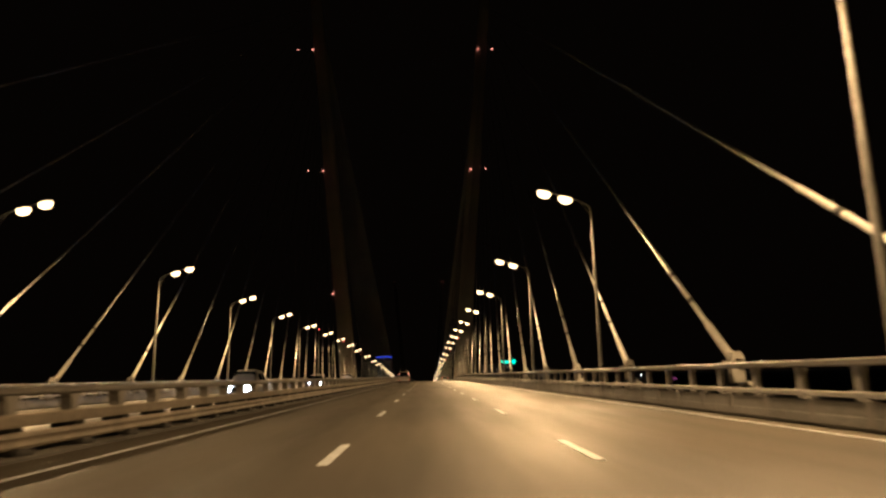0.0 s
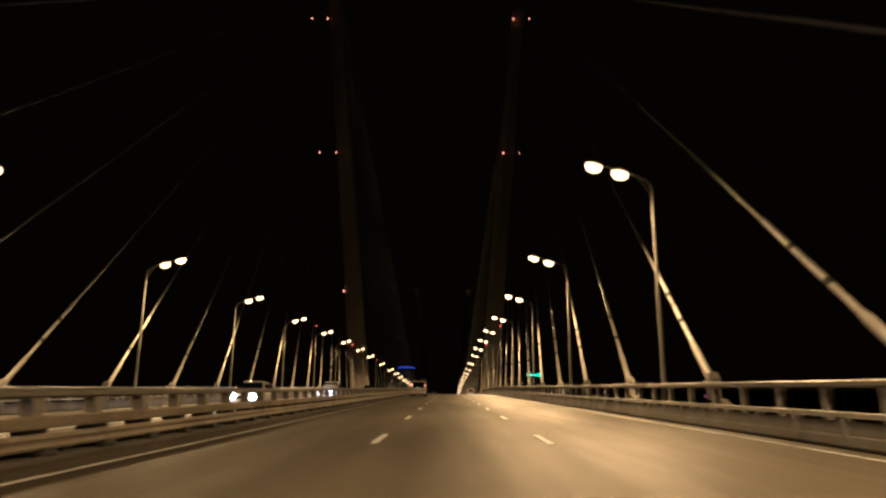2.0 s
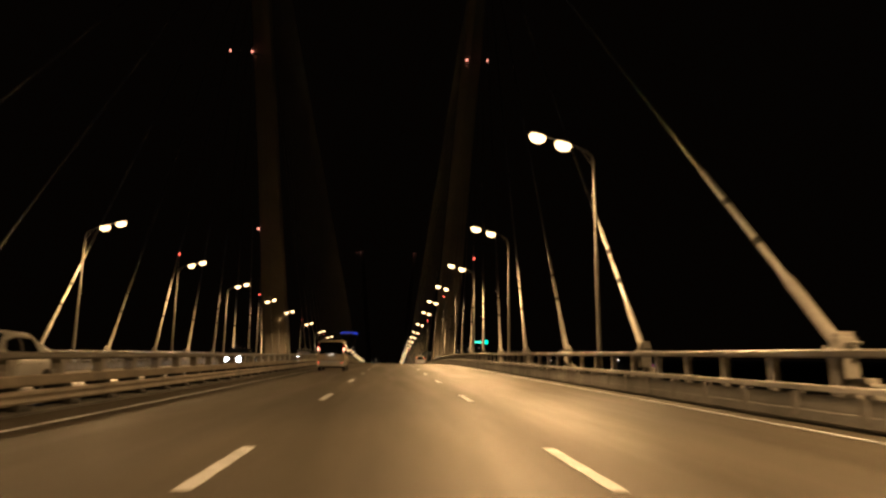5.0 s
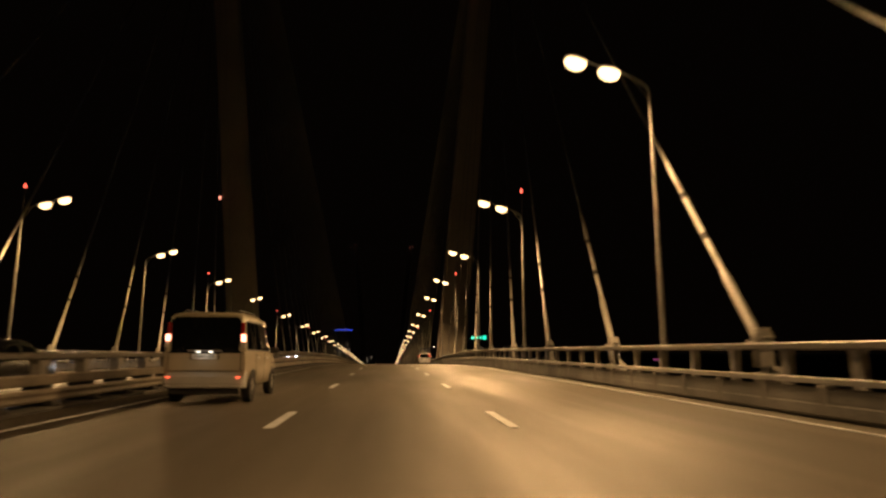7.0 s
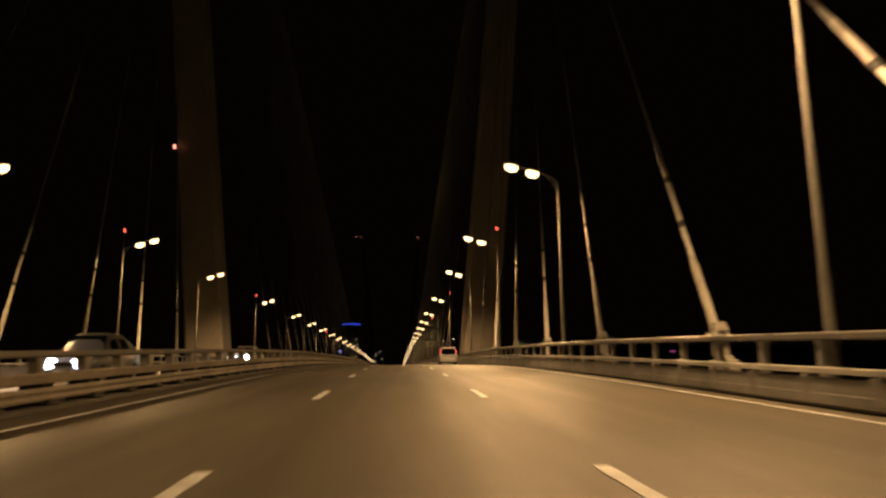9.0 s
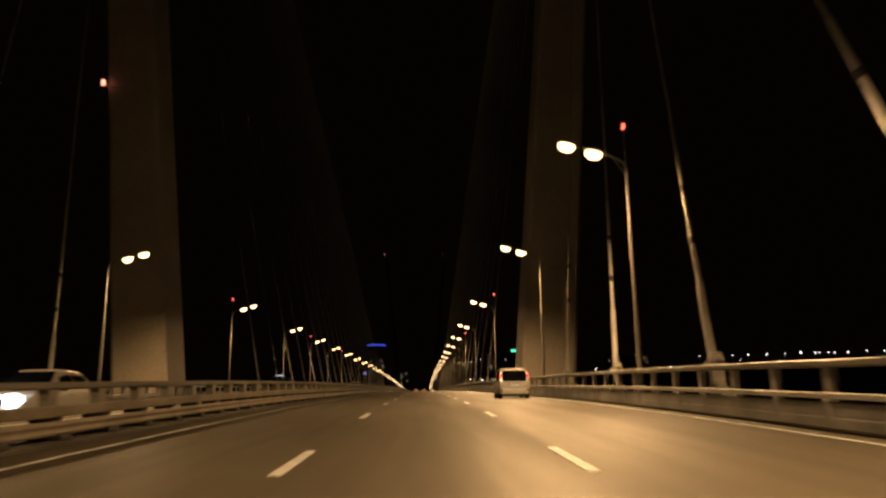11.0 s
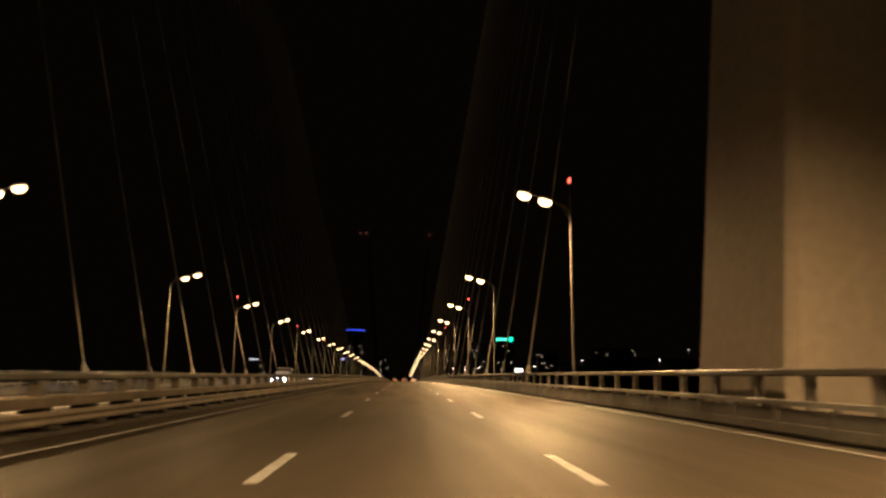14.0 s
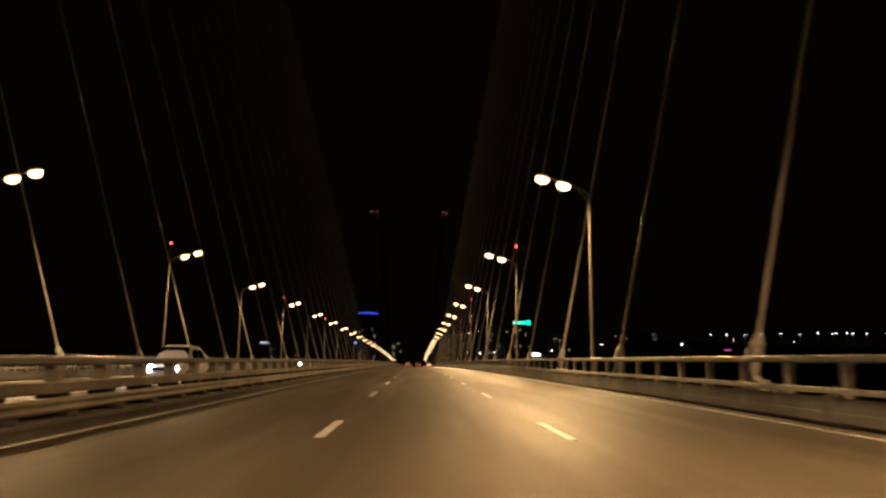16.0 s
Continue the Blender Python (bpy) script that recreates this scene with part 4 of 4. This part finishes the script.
def sedan(place, paint, label, head_on, tail_on, tall=0.0):
    L = 4.5
    t = tall
    st = [(0.0, 0.36, 0.78, 0.95, 0.70, 0.76, 0.66, 0.02), (0.1, 0.30, 0.92, 1.02 + 0.3 * t, 0.78, 0.82, 0.70, 0.02), (0.6, 0.25, 0.94, 1.08 + 0.55 * t, 0.82, 0.85, 0.64, 0.0),
          (1.25, 0.24, 0.93, 1.43 + t * 0.35, 0.83, 0.86, 0.60, 0.0), (2.2, 0.24, 0.92, 1.47 + t * 0.35, 0.83, 0.86, 0.60, 0.0), (2.6, 0.24, 0.91, 1.40 + t * 0.3, 0.83, 0.86, 0.60, 0.0),
          (3.3, 0.24, 0.90, 1.00 + 0.08 * t, 0.82, 0.85, 0.70, 0.0), (4.0, 0.26, 0.82, 0.88, 0.80, 0.83, 0.70, 0.0), (4.4, 0.30, 0.70, 0.76, 0.74, 0.77, 0.64, 0.0), (L, 0.34, 0.64, 0.68, 0.66, 0.70, 0.6, 0.0)]
    win = [(1.0, 1.95, 0.35, 0.0), (2.05, 3.1, 0.0, 0.55)]
    rear = dict(glass=(0.1, 0.9, 0.5), bumper=(0.46, 0.26), plate=0.68, head_z=0.71, mirror_y=2.95,
                lamps=[(0.62, 0.80, 0.28, 0.14, "lit")])
    return vehicle("car", label, "car", place, 0, paint, L, st, win, rear, (0.31, 3.65, 0.8, 0.83), head_on, tail_on,
                   screen=(3.22, 1.03, 0.7, 2.6, 1.40 + 0.3 * t, 0.54))


minivan(on_deck(4.92, 218.3))
van(on_deck(-3.95, 130.0))

# oncoming cars on the opposite carriageway; tail towards +y
ONCOMING = [(-10.2, 51.0, P_GREY, 0.6), (-10.4, 79.0, P_WHITE, 0.0), (-10.3, 104.5, P_WHITE, 0.5), (-10.3, 136.0, P_DARK, 0.0), (-10.2, 173.0, P_GREY, 0.6),
            (-10.3, 199.0, P_WHITE, 0.0), (-10.3, 292.0, P_WHITE, 0.5), (-13.6, 345.0, P_DARK, 0.0), (-10.2, 420.0, P_GREY, 0.0), (-13.5, 470.0, P_WHITE, 0.4), (-10.3, 540.0, P_DARK, 0.0), (-13.6, 610.0, P_GREY, 0.0)]
beam_data = bpy.data.lights.new("headlamp_beam", "SPOT")
beam_data.energy, beam_data.color, beam_data.spot_size, beam_data.spot_blend, beam_data.shadow_soft_size = 160, (0.70, 0.82, 1.0), radians(50), 0.9, 0.1
for x, y, paint, tall in ONCOMING:
    tone = {"grey_car_paint": "grey", "white_car_paint": "white", "dark_car_paint": "dark"}[paint.name]
    sedan(on_deck(x, y, 180), paint, f"{tone} {'off-road' if tall else 'saloon'} car with bright cool headlamps on the opposite carriageway", True, False, tall)
    if y > 400:
        continue
    sp = new("headlamp_beam", beam_data)
    sp.matrix_basis = look((x, y - 4.75, deck(y) + 0.66), (x - 0.9, y - 14, deck(y - 14) - 0.1))

# traffic further along, seen by its tail lamps
AHEAD = [(0.1, 520.0, P_GREY, 0.0), (4.2, 545.0, P_WHITE, 0.5), (-3.6, 529.0, P_WHITE, 0.4), (0.1, 570.0, P_GREY, 0.0), (4.2, 606.0, P_DARK, 0.0), (-3.5, 637.0, P_WHITE, 0.0), (0.0, 682.0, P_DARK, 0.5), (4.0, 727.0, P_GREY, 0.0), (-3.6, 583.0, P_DARK, 0.4), (3.9, 655.0, P_WHITE, 0.0),
         (0.2, 628.0, P_GREY, 0.5), (4.1, 691.0, P_DARK, 0.3), (-3.5, 709.0, P_GREY, 0.0), (0.0, 754.0, P_WHITE, 0.0), (3.9, 781.0, P_DARK, 0.0), (-3.7, 794.0, P_WHITE, 0.5), (0.1, 826.0, P_GREY, 0.0)]
for x, y, paint, tall in AHEAD:
    tone = {"grey_car_paint": "grey", "white_car_paint": "white", "dark_car_paint": "dark"}[paint.name]
    sedan(on_deck(x, y), paint, f"{tone} {'off-road' if tall else 'saloon'} car far along the bridge with lit tail lamps", False, True, tall)


# ---- the town across the bay ----
def round_tower(x, y, top):
    root = tagged(empty("tower_block", pose(x, y, -62)), "tall dark round tower with a blue lit crown", "building")
    h = top + 62
    bm = bmesh.new()
    tube(bm, [(0, 0, 0), (0, 0, h * 0.86), (0, 0, h - 6)], [13, 13, 12], 24)
    part("shaft", bm, M_FAR_WALL, root)
    bm = bmesh.new()
    tube(bm, [(0, 0, h - 6), (0, 0, h - 2), (0, 0, h)], [15, 16.5, 16], 28)
    part("crown", bm, M_FAR_WALL, root)
    bm = bmesh.new()
    tube(bm, [(0, 0, h), (0, 0, h + 2.0)], [16.2, 15.9], 28)
    part("crown_light", bm, M_BLUE, root, "ring of blue light")
    rnd = random.Random(4)
    bm = bmesh.new()
    for _ in range(26):
        a, z = rnd.uniform(math.pi, 2 * math.pi), rnd.randrange(8, 36) * (h - 12) / 38
        box(bm, (13.05 * math.cos(a), 13.05 * math.sin(a), z), (1.6, 0.3, 1.4), 0, pose(0, 0, 0, 0, 0, math.degrees(a) + 90))
    tagged(part("lit_window", bm, M_FAR_WINDOW, root, "few lit windows"), kind="stuff")


def block(x, y, w, d, z0, h, seed, lit=0.12):
    """A far apartment block with floors and some lit windows."""
    root = tagged(empty("apartment_block", pose(x, y, z0)), "distant dark apartment block with a few lit windows", "building", "far buildings")
    bm = bmesh.new()
    box(bm, (0, 0, h / 2 - 15), (w, d, h + 30))
    part("wall", bm, M_FAR_WALL, root)
    bm = bmesh.new()
    box(bm, (0, 0, h + 0.5), (w + 1, d + 1, 1.0))
    box(bm, (w * 0.2, 0, h + 2), (4, 4, 3))
    part("roof", bm, M_FAR_WALL, root)
    rnd = random.Random(seed)
    lights, dark = bmesh.new(), bmesh.new()
    n, f = int(w // 3.4), int(h // 3)
    for i in range(n):
        for j in range(f):
            box(lights if rnd.random() < lit else dark, (-w / 2 + 2 + 3.4 * i, -d / 2 - 0.05, 1.6 + 3 * j), (1.5, 0.2, 1.4))
    if not lights.verts:
        box(lights, (0, -d / 2 - 0.05, 4.6), (1.5, 0.2, 1.4))
    tagged(part("lit_window", lights, M_FAR_WINDOW, root), kind="stuff")
    tagged(part("window", dark, M_GLASS, root), kind="stuff")


def hill_lamp(x, y, z, r=1.3, mat=None):
    root = tagged(empty("street_lamp", pose(x, y, z)), "far street lamp shining on the opposite shore", "street lamp", "far shore lamps")
    bm = bmesh.new()
    tube(bm, [(0, 0, min(-6.0, land(x, y) - z)), (0, 0, -0.6)], [0.25, 0.15], 6)
    part("pole", bm, M_POLE, root)
    bm = bmesh.new()
    bmesh.ops.create_icosphere(bm, subdivisions=2, radius=r)
    bmesh.ops.scale(bm, vec=(1, 1, 0.7), verts=bm.verts)
    part("lamp", bm, mat or M_FAR_LAMP, root, "bright lamp", True)


round_tower(-82, 1500, deck(1500) + 110)
rnd = random.Random(11)
SHORE_ROAD = [482, 511, 540, 567, 601, 631, 660, 688, 696, 712, 720, 746, 778] + [808 + 30 * i for i in range(13)]
for i, x in enumerate(SHORE_ROAD):
    hill_lamp(x, 1483 + rnd.uniform(-4, 4), 101.5 + 0.024 * min(x - 482, 300) + rnd.uniform(-0.6, 0.6), 0.95 if i % 4 else 0.8)
hill_lamp(369, 1300, 74, 1.0)
for x, z in ((62, 89), (77, 92), (93, 95)):
    hill_lamp(x, 1400, z, 0.6)
for q in (0.0656, 0.0813, 0.1001, 0.1151, 0.1445, 0.175, 0.205, 0.24):
    x, y = q * 1100, 233 + 1100
    hill_lamp(x, y, land(x, y) + 5.5 + rnd.uniform(-1, 1), 0.85)
for x, z in ((483, 84), (503, 91), (534, 92), (535, 82), (600, 90)):
    hill_lamp(x, 1440, z, 0.55)
for i, (x, y, w, h) in enumerate([(67, 1385, 30, 28), (123, 1392, 40, 40), (218, 1388, 44, 24), (330, 1400, 70, 14), (-30, 1520, 40, 24), (-170, 1540, 56, 28),
                                  (20, 1580, 60, 30), (-245, 1490, 30, 52), (127, 1208, 34, 56)]):
    block(x, y, w, 14, land(x, y), h, i, 0.05)
for i, (x, y, w, top, lit) in enumerate([(-35, 1427, 26, 80, 0.10), (206, 1307, 28, 78, 0.10), (124, 1357, 20, 99, 0.08)]):
    block(x, y, w, 14, land(x, y), top - land(x, y), 20 + i, lit)


def lit_panel(name, label, x, y, z, w, h, mat, legs, face="lit white panel"):
    root = tagged(empty(name, pose(x, y, z)), label, "sign")
    bm = bmesh.new()
    box(bm, (0, 0, 0), (w, 0.5, h), 0.2)
    part("panel", bm, mat, root, face)
    bm = bmesh.new()
    for s in (-1, 1):
        box(bm, (s * w * 0.35, 0.5, -h / 2 - legs / 2 + 0.5), (0.5, 0.5, legs + 1))
    part("frame", bm, M_TRIM, root)


M_WHITE_SIGN = glow("white_sign_light", (1.0, 0.93, 0.82), 2.5)
M_DIM_SIGN = glow("dim_white_sign_light", (0.9, 0.95, 1.0), 0.7)
lit_panel("billboard", "bright white lit billboard beside the far road", 169, 1333, 58.4, 13, 5.0, M_WHITE_SIGN, 14)
lit_panel("roof_sign", "white lit sign on a far roof", -245, 1480, land(-245, 1490) + 57, 15, 2.0, M_DIM_SIGN, 6)

lit_panel("billboard", "glowing magenta billboard on the far shore", 392, 1200, 61.5, 9, 1.8, M_MAGENTA, 10, "lit magenta panel")
lit_panel("roof_sign", "small violet lit sign on a far building", -100, 1480, 80, 5, 4.0, M_VIOLET, 12, "lit violet panel")

# green roof sign: two lettered panels, unreadable at this distance
root = tagged(empty("roof_sign", pose(130.5, 1200, land(127, 1208) + 61.6) @ Matrix.Diagonal((0.94, 1, 0.94, 1))), "glowing green sign on a frame above a far roof", "sign")
bm = bmesh.new()
box(bm, (0, 0.8, 0), (24, 0.5, 6.4), 0.1)
for x in (-9, 0, 9):
    box(bm, (x, 1.4, -4), (0.6, 0.6, 14))
part("frame", bm, M_TRIM, root)
bm = bmesh.new()
box(bm, (9.0, 0.4, 0), (5.4, 0.4, 6.0), 0.2)
part("panel", bm, M_GREEN, root, "square green panel")
for i in range(6):
    bm = bmesh.new()
    box(bm, (-10.4 + 2.75 * i, 0.4, -0.3), (1.9, 0.4, 3.6), 0.2)
    part("letter_bar", bm, M_GREEN_PALE, root, "pale green bar in place of a letter")
